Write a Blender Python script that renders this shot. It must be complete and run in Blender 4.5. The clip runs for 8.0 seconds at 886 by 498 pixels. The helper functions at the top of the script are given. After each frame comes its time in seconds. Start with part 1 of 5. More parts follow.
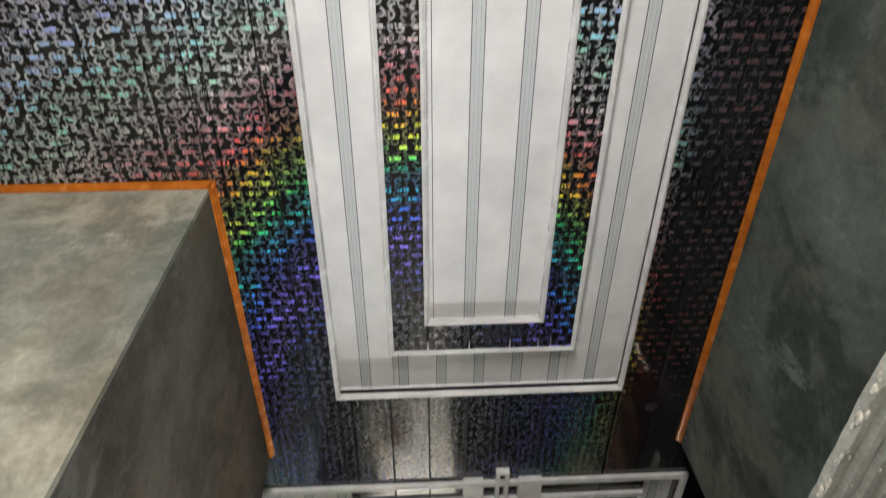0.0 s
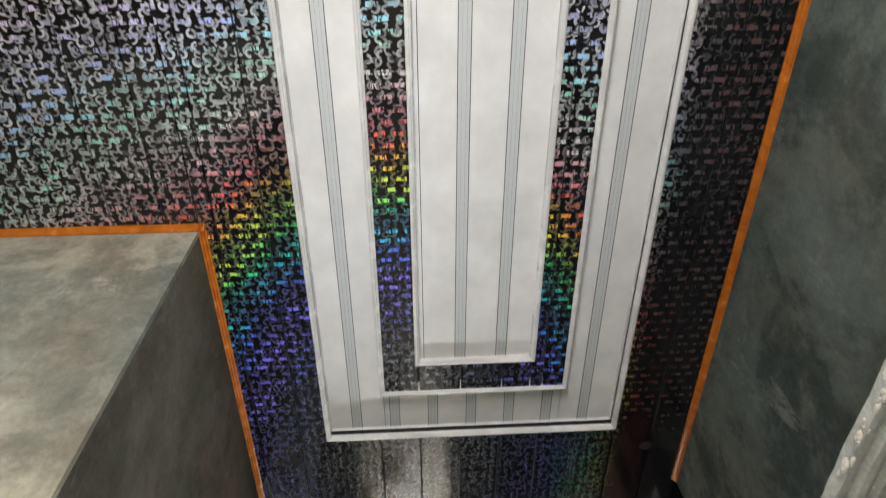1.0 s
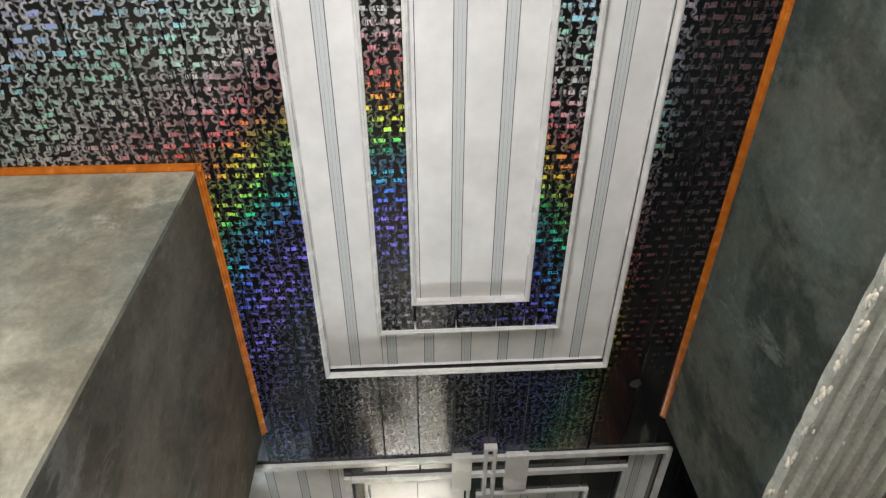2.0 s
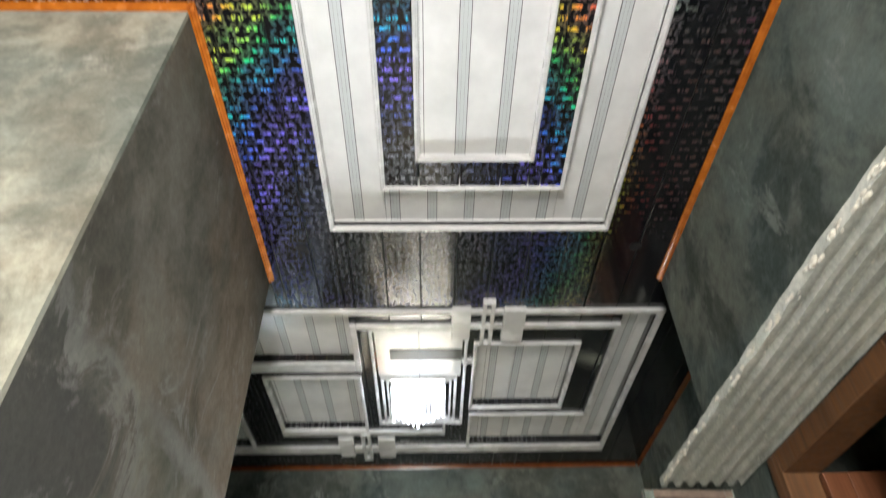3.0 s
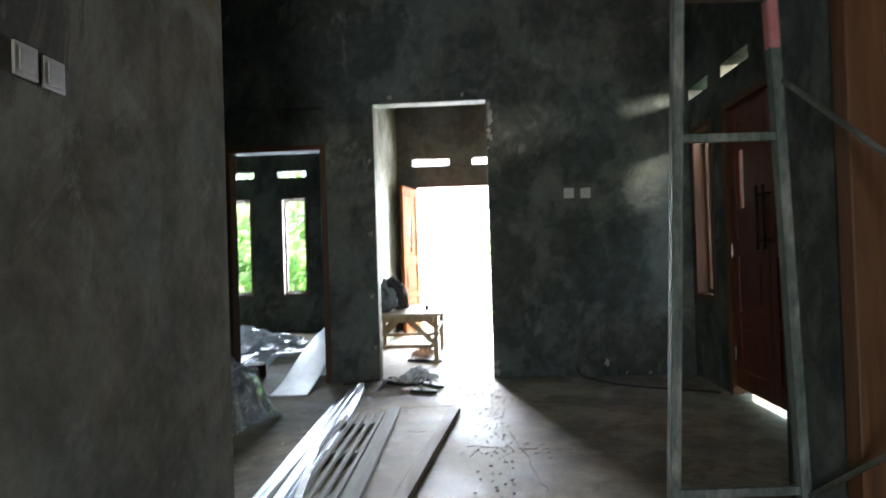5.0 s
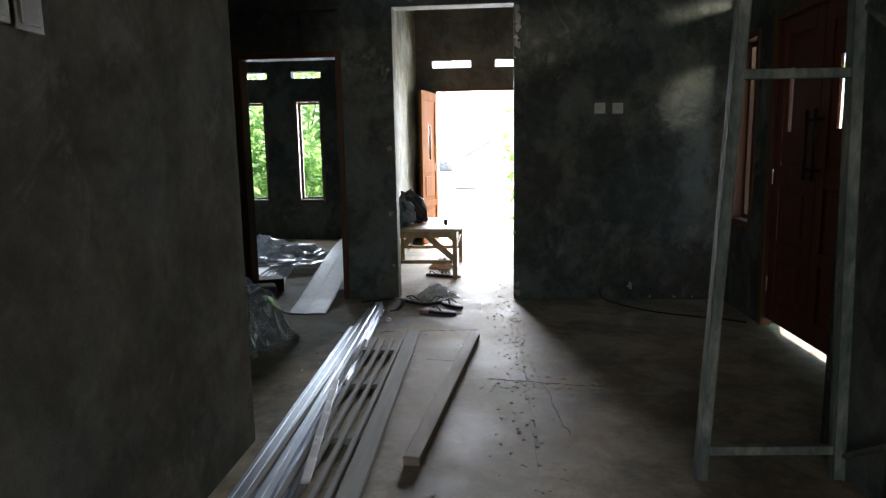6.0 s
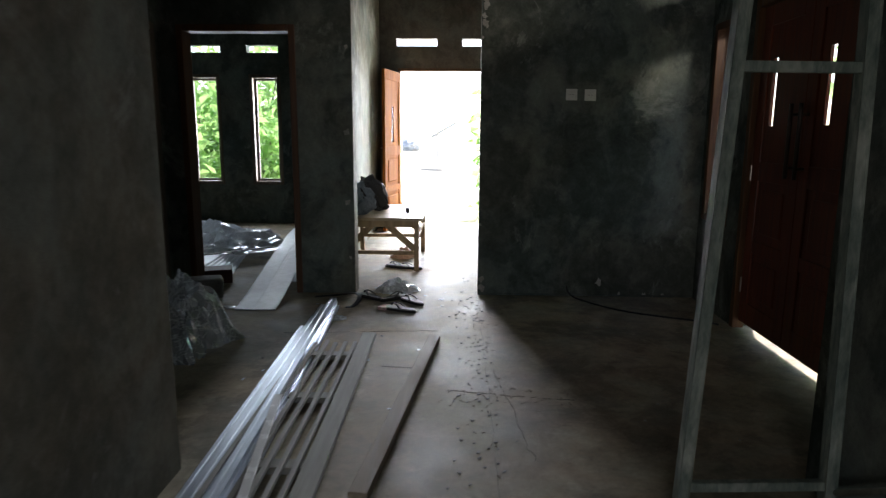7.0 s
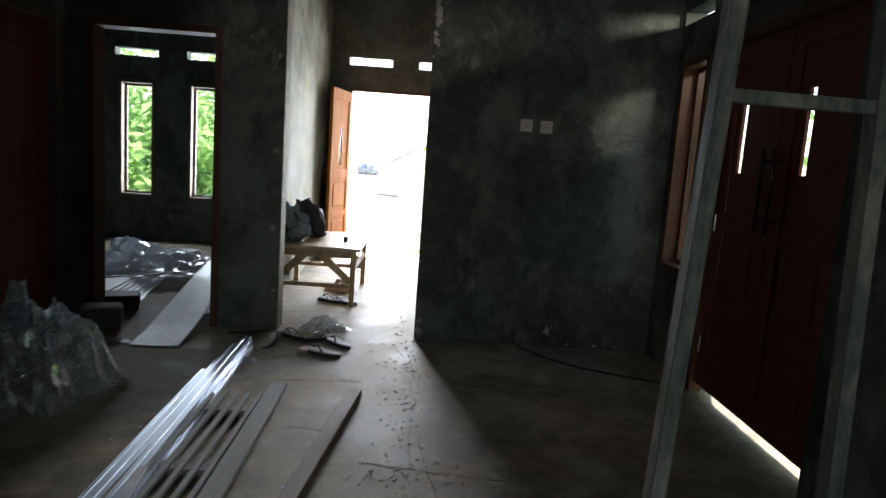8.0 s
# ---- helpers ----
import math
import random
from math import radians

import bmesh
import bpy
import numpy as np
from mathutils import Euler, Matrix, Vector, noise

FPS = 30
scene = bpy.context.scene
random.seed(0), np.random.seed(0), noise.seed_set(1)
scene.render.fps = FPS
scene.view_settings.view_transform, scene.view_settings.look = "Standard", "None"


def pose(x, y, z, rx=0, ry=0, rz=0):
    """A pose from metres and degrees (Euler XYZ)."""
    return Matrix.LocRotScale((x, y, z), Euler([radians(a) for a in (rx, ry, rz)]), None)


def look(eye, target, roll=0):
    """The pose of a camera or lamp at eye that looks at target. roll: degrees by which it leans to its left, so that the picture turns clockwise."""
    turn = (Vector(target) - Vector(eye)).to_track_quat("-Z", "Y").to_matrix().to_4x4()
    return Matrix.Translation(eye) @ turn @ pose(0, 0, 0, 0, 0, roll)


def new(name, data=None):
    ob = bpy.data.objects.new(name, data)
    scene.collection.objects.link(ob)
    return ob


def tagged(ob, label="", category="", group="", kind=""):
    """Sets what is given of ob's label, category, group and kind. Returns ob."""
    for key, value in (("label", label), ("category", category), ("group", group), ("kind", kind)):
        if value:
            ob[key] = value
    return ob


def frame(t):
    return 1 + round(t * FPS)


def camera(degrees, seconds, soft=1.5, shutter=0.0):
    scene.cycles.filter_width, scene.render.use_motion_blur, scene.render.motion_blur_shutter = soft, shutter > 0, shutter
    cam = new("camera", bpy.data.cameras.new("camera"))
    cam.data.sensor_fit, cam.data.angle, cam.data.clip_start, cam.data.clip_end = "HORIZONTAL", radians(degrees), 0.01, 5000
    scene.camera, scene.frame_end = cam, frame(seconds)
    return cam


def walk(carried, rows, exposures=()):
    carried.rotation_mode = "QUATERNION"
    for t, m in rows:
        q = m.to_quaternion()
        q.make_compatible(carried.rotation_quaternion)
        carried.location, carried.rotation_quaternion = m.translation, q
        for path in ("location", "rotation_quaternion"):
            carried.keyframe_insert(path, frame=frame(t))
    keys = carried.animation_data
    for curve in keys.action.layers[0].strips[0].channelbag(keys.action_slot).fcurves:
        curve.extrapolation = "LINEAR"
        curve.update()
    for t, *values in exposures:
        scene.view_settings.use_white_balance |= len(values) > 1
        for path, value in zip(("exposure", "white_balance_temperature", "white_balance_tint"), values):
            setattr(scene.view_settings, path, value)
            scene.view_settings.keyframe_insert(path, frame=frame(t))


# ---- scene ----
cam = camera(69.33, 8.0, soft=1.25, shutter=0.5)
# seconds, eye x, y, z, yaw, pitch, roll
PATH = [
    (0, 0.646, 0.128, 1.037, -4.40, 56.07, -5.10),
    (0.5, 0.649, 0.120, 1.019, -6.30, 60.61, -7.20),
    (1, 0.691, 0.085, 1.050, -5.08, 58.79, -6.04),
    (1.2, 0.695, 0.085, 1.044, -4.79, 56.84, -6.08),
    (2.3, 0.703, 0.107, 0.991, -4.27, 52.73, -4.78),
    (2.5, 0.707, 0.111, 0.985, -3.70, 50.65, -3.89),
    (3, 0.746, 0.117, 1.013, -1.78, 41.69, -1.41),
    (3.3, 0.743, 0.126, 1.033, -1.58, 36.02, -2.36),
    (3.5, 0.740, 0.135, 1.038, -2.12, 31.92, -0.80),
    (4, 0.759, 0.171, 0.993, -1.80, 20.88, -1.09),
    (4.3, 0.794, 0.213, 0.938, -0.38, 14.52, -1.54),
    (4.5, 0.822, 0.250, 0.926, 0.72, 11.03, -2.28),
    (4.9, 0.881, 0.353, 1.041, 2.30, 2.35, -1.74),
    (5, 0.897, 0.377, 1.078, 3.12, 0.70, -1.82),
    (5.2, 0.929, 0.399, 1.173, 4.86, -2.44, -0.84),
    (6.3, 0.815, 0.648, 1.273, 4.50, -8.91, -0.70),
    (6.5, 0.804, 0.702, 1.288, 2.93, -8.24, 0.18),
    (7, 0.866, 0.907, 1.313, 1.65, -10.41, 0.37),
    (7.5, 0.960, 1.139, 1.314, 0.14, -9.54, 3.85),
    (8, 1.001, 1.410, 1.313, -2.17, -7.87, 4.05),
]


def aim(t, x, y, z, yaw, pitch, roll):
    return (t, pose(x, y, z, 90 + pitch, 0, yaw) @ pose(0, 0, 0, 0, 0, roll))


# seconds, stops, kelvin, tint
EXPOSURES = [(0.0, 3.72, 6500, 12), (2.3, 3.9, 6500, 12), (3.0, 4.4, 6450, 10), (3.5, 4.6, 6350, 11), (4.0, 4.95, 6050, 12), (4.3, 4.85, 5900, 12), (4.5, 4.7, 5900, 12),
             (4.7, 3.85, 6000, 12), (4.9, 2.85, 6050, 12), (5.2, 2.15, 6200, 13), (6.5, 1.4, 6350, 15), (8.0, 1.38, 6300, 13)]
walk(cam, [aim(*row) for row in PATH], EXPOSURES)

# ---- light ----
world = bpy.data.worlds.new("sky")
scene.world = world
world.use_nodes = True
wn = world.node_tree.nodes
sky = wn.new("ShaderNodeTexSky")
sky.sky_type = "NISHITA"
sky.sun_disc = False
sky.sun_elevation = radians(49.5)
sky.sun_rotation = radians(20.5)
wn["Background"].inputs["Strength"].default_value = 0.15
world.node_tree.links.new(sky.outputs[0], wn["Background"].inputs["Color"])


def lamp(name, kind, m, energy, color=(1, 1, 1), **more):
    data = bpy.data.lights.new(name, kind)
    data.energy, data.color = energy, color
    for key, value in more.items():
        if key == "angle":
            data.angle = value
        if key == "size":
            data.shape, data.size, data.size_y = "RECTANGLE", value[0], value[1]
        if key == "spread":
            data.spread = value
    ob = new(name, data)
    ob.matrix_world = m
    return ob


lamp("sun", "SUN", look((3, 8, 10), (0, 0, 0)), 5.0, (1.0, 0.95, 0.88), angle=radians(0.5))
lamp("front_door_daylight", "AREA", look((0.6, 12.4, 1.35), (0.6, 0, 0.9)), 560, (0.93, 0.97, 1.0), size=(2.3, 2.4))
lamp("back_opening_daylight", "AREA", look((0.45, -2.55, 1.2), (0.2, 3, 2.0)), 13, (1.0, 0.97, 0.91), size=(0.8, 2.0))
for wx in (-2.75, -1.88):
    lamp("bedroom_window_daylight", "AREA", look((wx, 10.2, 1.35), (wx, 0, 0.6)), 10, (0.84, 0.94, 1.0), size=(0.33, 1.4))

lamp("side_yard_daylight", "AREA", look((4.2, 4.4, 2.62), (2.74, 5.3, 2.40)), 3.4, (1.0, 0.86, 0.68), size=(0.5, 0.35), spread=radians(44))


# ---- materials ----
def mat(name, color, rough=0.6, metal=0.0):
    m = bpy.data.materials.new(name)
    m.use_nodes = True
    b = m.node_tree.nodes["Principled BSDF"]
    b.inputs["Base Color"].default_value = (*color, 1)
    b.inputs["Roughness"].default_value = rough
    b.inputs["Metallic"].default_value = metal
    return m


def node(m, kind, **inputs):
    n = m.node_tree.nodes.new(kind)
    for key, value in inputs.items():
        n.inputs[key.replace("_", " ")].default_value = value
    return n


def wire(m, a, b):
    m.node_tree.links.new(a, b)


def bsdf(m):
    return m.node_tree.nodes["Principled BSDF"]


def ramp(m, fac, stops, smooth=False):
    r = m.node_tree.nodes.new("ShaderNodeValToRGB")
    e = r.color_ramp.elements
    while len(e) < len(stops):
        e.new(0.5)
    for el, (p, c) in zip(e, stops):
        el.position, el.color = p, (*c, 1) if len(c) == 3 else c
    if smooth:
        r.color_ramp.interpolation = "EASE"
    wire(m, fac, r.inputs[0])
    return r.outputs[0]


def coords(m, scale=(1, 1, 1), source="Object"):
    tc = m.node_tree.nodes.new("ShaderNodeTexCoord")
    mp = m.node_tree.nodes.new("ShaderNodeMapping")
    mp.inputs["Scale"].default_value = scale
    wire(m, tc.outputs[source], mp.inputs[0])
    return mp.outputs[0]


def noise_tex(m, scale, detail=5.0, rough=0.55, stretch=(1, 1, 1), distort=0.0):
    n = node(m, "ShaderNodeTexNoise", Scale=scale, Detail=detail, Roughness=rough, Distortion=distort)
    wire(m, coords(m, stretch), n.inputs["Vector"])
    return n.outputs["Fac"]


def blend(m, fac, a, b, how="MIX"):
    n = m.node_tree.nodes.new("ShaderNodeMix")
    n.data_type, n.blend_type = "RGBA", how
    for slot, v in ((0, fac), (6, a), (7, b)):
        if isinstance(v, (int, float)):
            n.inputs[slot].default_value = v
        elif isinstance(v, tuple):
            n.inputs[slot].default_value = (*v, 1)
        else:
            wire(m, v, n.inputs[slot])
    return n.outputs[2]


def relief(m, height, strength=0.3, distance=0.01):
    b = node(m, "ShaderNodeBump", Strength=strength, Distance=distance)
    wire(m, height, b.inputs["Height"])
    wire(m, b.outputs[0], bsdf(m).inputs["Normal"])


def mottled(name, dark, light, big=1.2, small=14, rough=(0.7, 0.95), metal=0.0, bump=0.25, depth=0.004, stretch=(1, 1, 1), spread=(0.35, 0.65)):
    """Two scales of noise between two colours, with relief."""
    m = mat(name, light, rough[1], metal)
    a = noise_tex(m, big, 6, 0.62, stretch, 0.6)
    c = noise_tex(m, small, 5, 0.6, stretch)
    col = ramp(m, a, [(spread[0], dark), (spread[1], light)])
    col = blend(m, 0.35, col, ramp(m, c, [(0.3, tuple(v * 0.72 for v in dark)), (0.7, tuple(min(1, v * 1.2) for v in light))]))
    wire(m, col, bsdf(m).inputs["Base Color"])
    rr = ramp(m, c, [(0.3, (rough[0],) * 3), (0.7, (rough[1],) * 3)])
    wire(m, rr, bsdf(m).inputs["Roughness"])
    relief(m, c, bump, depth)
    return m


def cement(name, dark, light, scuffs=0.6, seed=0.0, bump=0.4, stain=None, gloss=0.02, swing=0.75):
    """Trowelled cement plaster: cloudy patches, smears, pale scuffs and pits; stain: (y, z, ry, rz) of a damp patch."""
    m = mat(name, light, 0.85)
    big = noise_tex(m, 0.8 + seed, 8, 0.66, (1, 1, 0.9), 0.3)
    mid = noise_tex(m, 1.9 + seed, 9, 0.66, (1, 1, 0.85), 0.35)
    spot = noise_tex(m, 8.5 + seed, 7, 0.72, (1, 1, 0.9), 0.4)
    fine = noise_tex(m, 42, 6, 0.7)
    grit = noise_tex(m, 160, 2, 0.5)
    scuff = noise_tex(m, 1.9 + seed, 9, 0.74, (1.2, 1.2, 0.9), 0.8)
    line = noise_tex(m, 2.3 + seed, 5, 0.6, (1, 1, 0.8), 1.1)
    low = tuple(v * (1 - 0.55 * swing) for v in dark)
    high = tuple(min(1, v * (1 + 0.5 * swing)) for v in light)
    mean = tuple((p + q) / 2 for p, q in zip(dark, light))
    col = ramp(m, mid, [(0.38, tuple(v * (1 - 0.4 * swing) for v in dark)), (0.47, dark), (0.53, light), (0.63, high)])
    col = blend(m, 0.3, col, ramp(m, big, [(0.42, low), (0.58, light)]))
    col = blend(m, 0.28, col, ramp(m, spot, [(0.36, low), (0.52, mean), (0.66, high)]))
    tone = noise_tex(m, 1.3 + seed, 5, 0.6, (1, 1, 1), 0.4)
    col = blend(m, 1.0, col, ramp(m, tone, [(0.40, (0.89, 0.98, 0.98)), (0.60, (1.0, 0.965, 0.89))]), "MULTIPLY")
    if stain:
        sp = node(m, "ShaderNodeMapping")
        sp.inputs["Location"].default_value = (0, -stain[0] / stain[2], -stain[1] / stain[3])
        sp.inputs["Scale"].default_value = (0, 1 / stain[2], 1 / stain[3])
        wire(m, coords(m), sp.inputs[0])
        ln = node(m, "ShaderNodeVectorMath")
        ln.operation = "LENGTH"
        wire(m, sp.outputs[0], ln.inputs[0])
        add = node(m, "ShaderNodeMath")
        add.operation = "MULTIPLY_ADD"
        wire(m, scuff, add.inputs[0])
        add.inputs[1].default_value = 2.4
        wire(m, ln.outputs["Value"], add.inputs[2])
        # two coats that meet about 2.1 m up, brown above and green below, with a pale band along the joint
        axes = node(m, "ShaderNodeSeparateXYZ")
        wire(m, coords(m), axes.inputs[0])
        level = node(m, "ShaderNodeMath")
        level.operation = "MULTIPLY_ADD"
        wire(m, scuff, level.inputs[0])
        level.inputs[1].default_value = 0.30
        wire(m, axes.outputs[2], level.inputs[2])
        lift = node(m, "ShaderNodeMath")
        lift.operation = "MULTIPLY_ADD"
        wire(m, level.outputs[0], lift.inputs[0])
        lift.inputs[1].default_value, lift.inputs[2].default_value = 1.0, -1.75
        col = blend(m, 1.0, col, ramp(m, lift.outputs[0], [(0.46, (1.04, 1.01, 0.93)), (0.56, (0.95, 0.84, 0.75))]), "MULTIPLY")
        reach = node(m, "ShaderNodeMath")
        reach.operation = "MULTIPLY"
        wire(m, ramp(m, lift.outputs[0], [(0.44, (0, 0, 0)), (0.50, (0.6,) * 3), (0.55, (0.5,) * 3), (0.60, (0, 0, 0))]), reach.inputs[0])
        shift = node(m, "ShaderNodeMath")
        shift.operation = "SUBTRACT"
        wire(m, axes.outputs[1], shift.inputs[0])
        shift.inputs[1].default_value = 2.0
        wire(m, ramp(m, shift.outputs[0], [(0.05, (0.15,) * 3), (0.45, (1, 1, 1))]), reach.inputs[1])
        col = blend(m, reach.outputs[0], col, high)
        half = node(m, "ShaderNodeMath")
        half.operation = "MULTIPLY"
        wire(m, add.outputs[0], half.inputs[0])
        half.inputs[1].default_value = 0.4
        col = blend(m, ramp(m, half.outputs[0], [(0.74, (0.85,) * 3), (0.92, (0, 0, 0))]), col, low)
        col = blend(m, ramp(m, half.outputs[0], [(0.84, (0, 0, 0)), (0.885, (0.55,) * 3), (0.91, (0.4,) * 3), (0.99, (0, 0, 0))]), col, high)
    col = blend(m, ramp(m, scuff, [(0.58, (0, 0, 0)), (0.66, (scuffs,) * 3)]), col, tuple(min(1, v * 1.7) for v in light))
    col = blend(m, ramp(m, scuff, [(0.30, (0.35,) * 3), (0.42, (0, 0, 0))]), col, low)
    col = blend(m, ramp(m, line, [(0.485, (0, 0, 0)), (0.50, (scuffs * 0.14,) * 3), (0.515, (0, 0, 0))]), col, high)
    col = blend(m, 0.3, col, ramp(m, fine, [(0.3, (0.3,) * 3), (0.7, (0.7,) * 3)]), "OVERLAY")
    wire(m, col, bsdf(m).inputs["Base Color"])
    wire(m, ramp(m, mid, [(0.3, (0.6,) * 3), (0.7, (0.9,) * 3)]), bsdf(m).inputs["Roughness"])
    bsdf(m).inputs["Specular IOR Level"].default_value = gloss
    relief(m, blend(m, 0.45, blend(m, 0.5, spot, fine), grit), bump, 0.008)
    return m


def wood(name, dark, light, axis=(14, 14, 1.2), rough=0.5, bump=0.15):
    m = mat(name, light, rough)
    a = noise_tex(m, 1.0, 7, 0.6, axis, 1.2)
    b2 = noise_tex(m, 3.0, 4, 0.5, axis, 0.2)
    col = ramp(m, a, [(0.3, dark), (0.5, tuple((p + q) / 2 for p, q in zip(dark, light))), (0.7, light)])
    col = blend(m, 0.3, col, ramp(m, b2, [(0.35, tuple(v * 0.6 for v in dark)), (0.65, light)]))
    wire(m, col, bsdf(m).inputs["Base Color"])
    wire(m, ramp(m, b2, [(0.3, (rough * 0.8,) * 3), (0.7, (min(1, rough * 1.3),) * 3)]), bsdf(m).inputs["Roughness"])
    relief(m, a, bump, 0.002)
    return m


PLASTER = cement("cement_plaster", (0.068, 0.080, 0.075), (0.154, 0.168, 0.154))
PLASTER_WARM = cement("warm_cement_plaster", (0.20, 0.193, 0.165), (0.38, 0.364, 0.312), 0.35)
# side wall copy: its shade is put into darker colours, besides the stain
PLASTER_STAINED_SHADED = cement("stained_shaded_cement_plaster", (0.100, 0.097, 0.090), (0.142, 0.136, 0.127), 0.4, 0.25, 0.25, (1.70, 1.77, 0.46, 0.30), 0.0, 0.6)
PLASTER_PALE = cement("pale_cement_plaster", (0.108, 0.096, 0.084), (0.175, 0.157, 0.138), 0.3, swing=0.45)
FLOOR = cement("cement_floor", (0.205, 0.166, 0.120), (0.375, 0.310, 0.228), 0.3, 0.4, 0.2, None, 0.3)
WHITE_PVC = mottled("white_pvc", (0.70, 0.70, 0.705), (0.75, 0.75, 0.75), 0.8, 5, (0.07, 0.11), 0.0, 0.006, 0.0005)
WHITE_TRIM = mottled("white_trim", (0.60, 0.60, 0.60), (0.68, 0.68, 0.68), 2, 6, (0.2, 0.32), 0.0, 0.02, 0.0005)
GREY_GROOVE = mat("dark_groove", (0.07, 0.072, 0.078), 0.4)
BLUE_STRIP = mat("blue_grey_strip", (0.54, 0.57, 0.585), 0.10)
ORANGE = wood("orange_cornice", (0.34, 0.085, 0.01), (0.62, 0.19, 0.02), (6, 6, 6), 0.22, 0.05)
# same cornice with the living room's low light put into its colour
SHADED_CORNICE = wood("shaded_orange_cornice", (0.11, 0.028, 0.008), (0.21, 0.06, 0.015), (6, 6, 6), 0.18, 0.05)
DEEP_RED_WOOD = wood("deep_red_door_wood", (0.125, 0.026, 0.012), (0.27, 0.066, 0.028), (16, 16, 1.0), 0.35)
DOOR_WOOD = wood("red_brown_door_wood", (0.095, 0.032, 0.015), (0.225, 0.088, 0.040), (16, 16, 1.0), 0.35)
WHITE_MATTE = mottled("dusty_white_pvc", (0.44, 0.48, 0.55), (0.58, 0.62, 0.69), 3, 20, (0.34, 0.46), 0.0, 0.03, 0.0005)
BROWN = wood("brown_window_wood", (0.06, 0.025, 0.010), (0.13, 0.056, 0.021), (18, 18, 1.2), 0.55)
WEATHERED = wood("weathered_frame_wood", (0.075, 0.055, 0.04), (0.19, 0.15, 0.11), (18, 18, 1.2), 0.7)
FRAME_WOOD = wood("brown_frame_wood", (0.075, 0.033, 0.012), (0.19, 0.085, 0.030), (18, 18, 1.2), 0.6)
RAW_WOOD = wood("raw_timber", (0.26, 0.17, 0.09), (0.50, 0.36, 0.21), (10, 10, 1.5), 0.75)
BOARD_WOOD = wood("dusty_board", (0.20, 0.16, 0.12), (0.36, 0.30, 0.23), (10, 1.0, 10), 0.85)
GREY_WOOD = wood("weathered_slat_wood", (0.19, 0.19, 0.175), (0.37, 0.365, 0.335), (12, 1.0, 12), 0.85)
GREEN_STEEL = mottled("green_painted_steel", (0.055, 0.085, 0.070), (0.36, 0.38, 0.33), 9, 45, (0.5, 0.8), 0.0, 0.5, 0.003, (1, 1, 0.35), (0.50, 0.72))
PLANK_GREY = mottled("cement_splashed_plank", (0.25, 0.26, 0.23), (0.54, 0.545, 0.49), 5, 60, (0.7, 0.95), 0.0, 0.6, 0.004)
ALU = mottled("galvanised_steel", (0.48, 0.54, 0.63), (0.64, 0.71, 0.81), 2, 20, (0.28, 0.40), 0.65, 0.05, 0.0005, (4, 0.4, 4))
# switch copy of the ivory plate, its colour darkened for grazing light
SHADED_PLATE = mottled("shaded_ivory_switch_plate", (0.24, 0.225, 0.20), (0.31, 0.295, 0.265), 6, 60, (0.35, 0.5), 0.0, 0.02, 0.0005)
SOCKET_PLATE = mottled("white_socket_plate", (0.52, 0.51, 0.47), (0.62, 0.61, 0.57), 6, 60, (0.35, 0.5), 0.0, 0.02, 0.0005)
BLACK_PVC = mottled("plain_black_pvc", (0.010, 0.010, 0.012), (0.022, 0.020, 0.022), 4, 30, (0.35, 0.5), 0.0, 0.05, 0.0005)
# near-black colour that draws the shade inside small holes
DARK = mat("hollow_shade", (0.012, 0.012, 0.013), 0.9)
BLACK_RUBBER = mottled("black_rubber", (0.012, 0.012, 0.013), (0.03, 0.03, 0.03), 8, 60, (0.6, 0.85), 0.0, 0.2, 0.001)


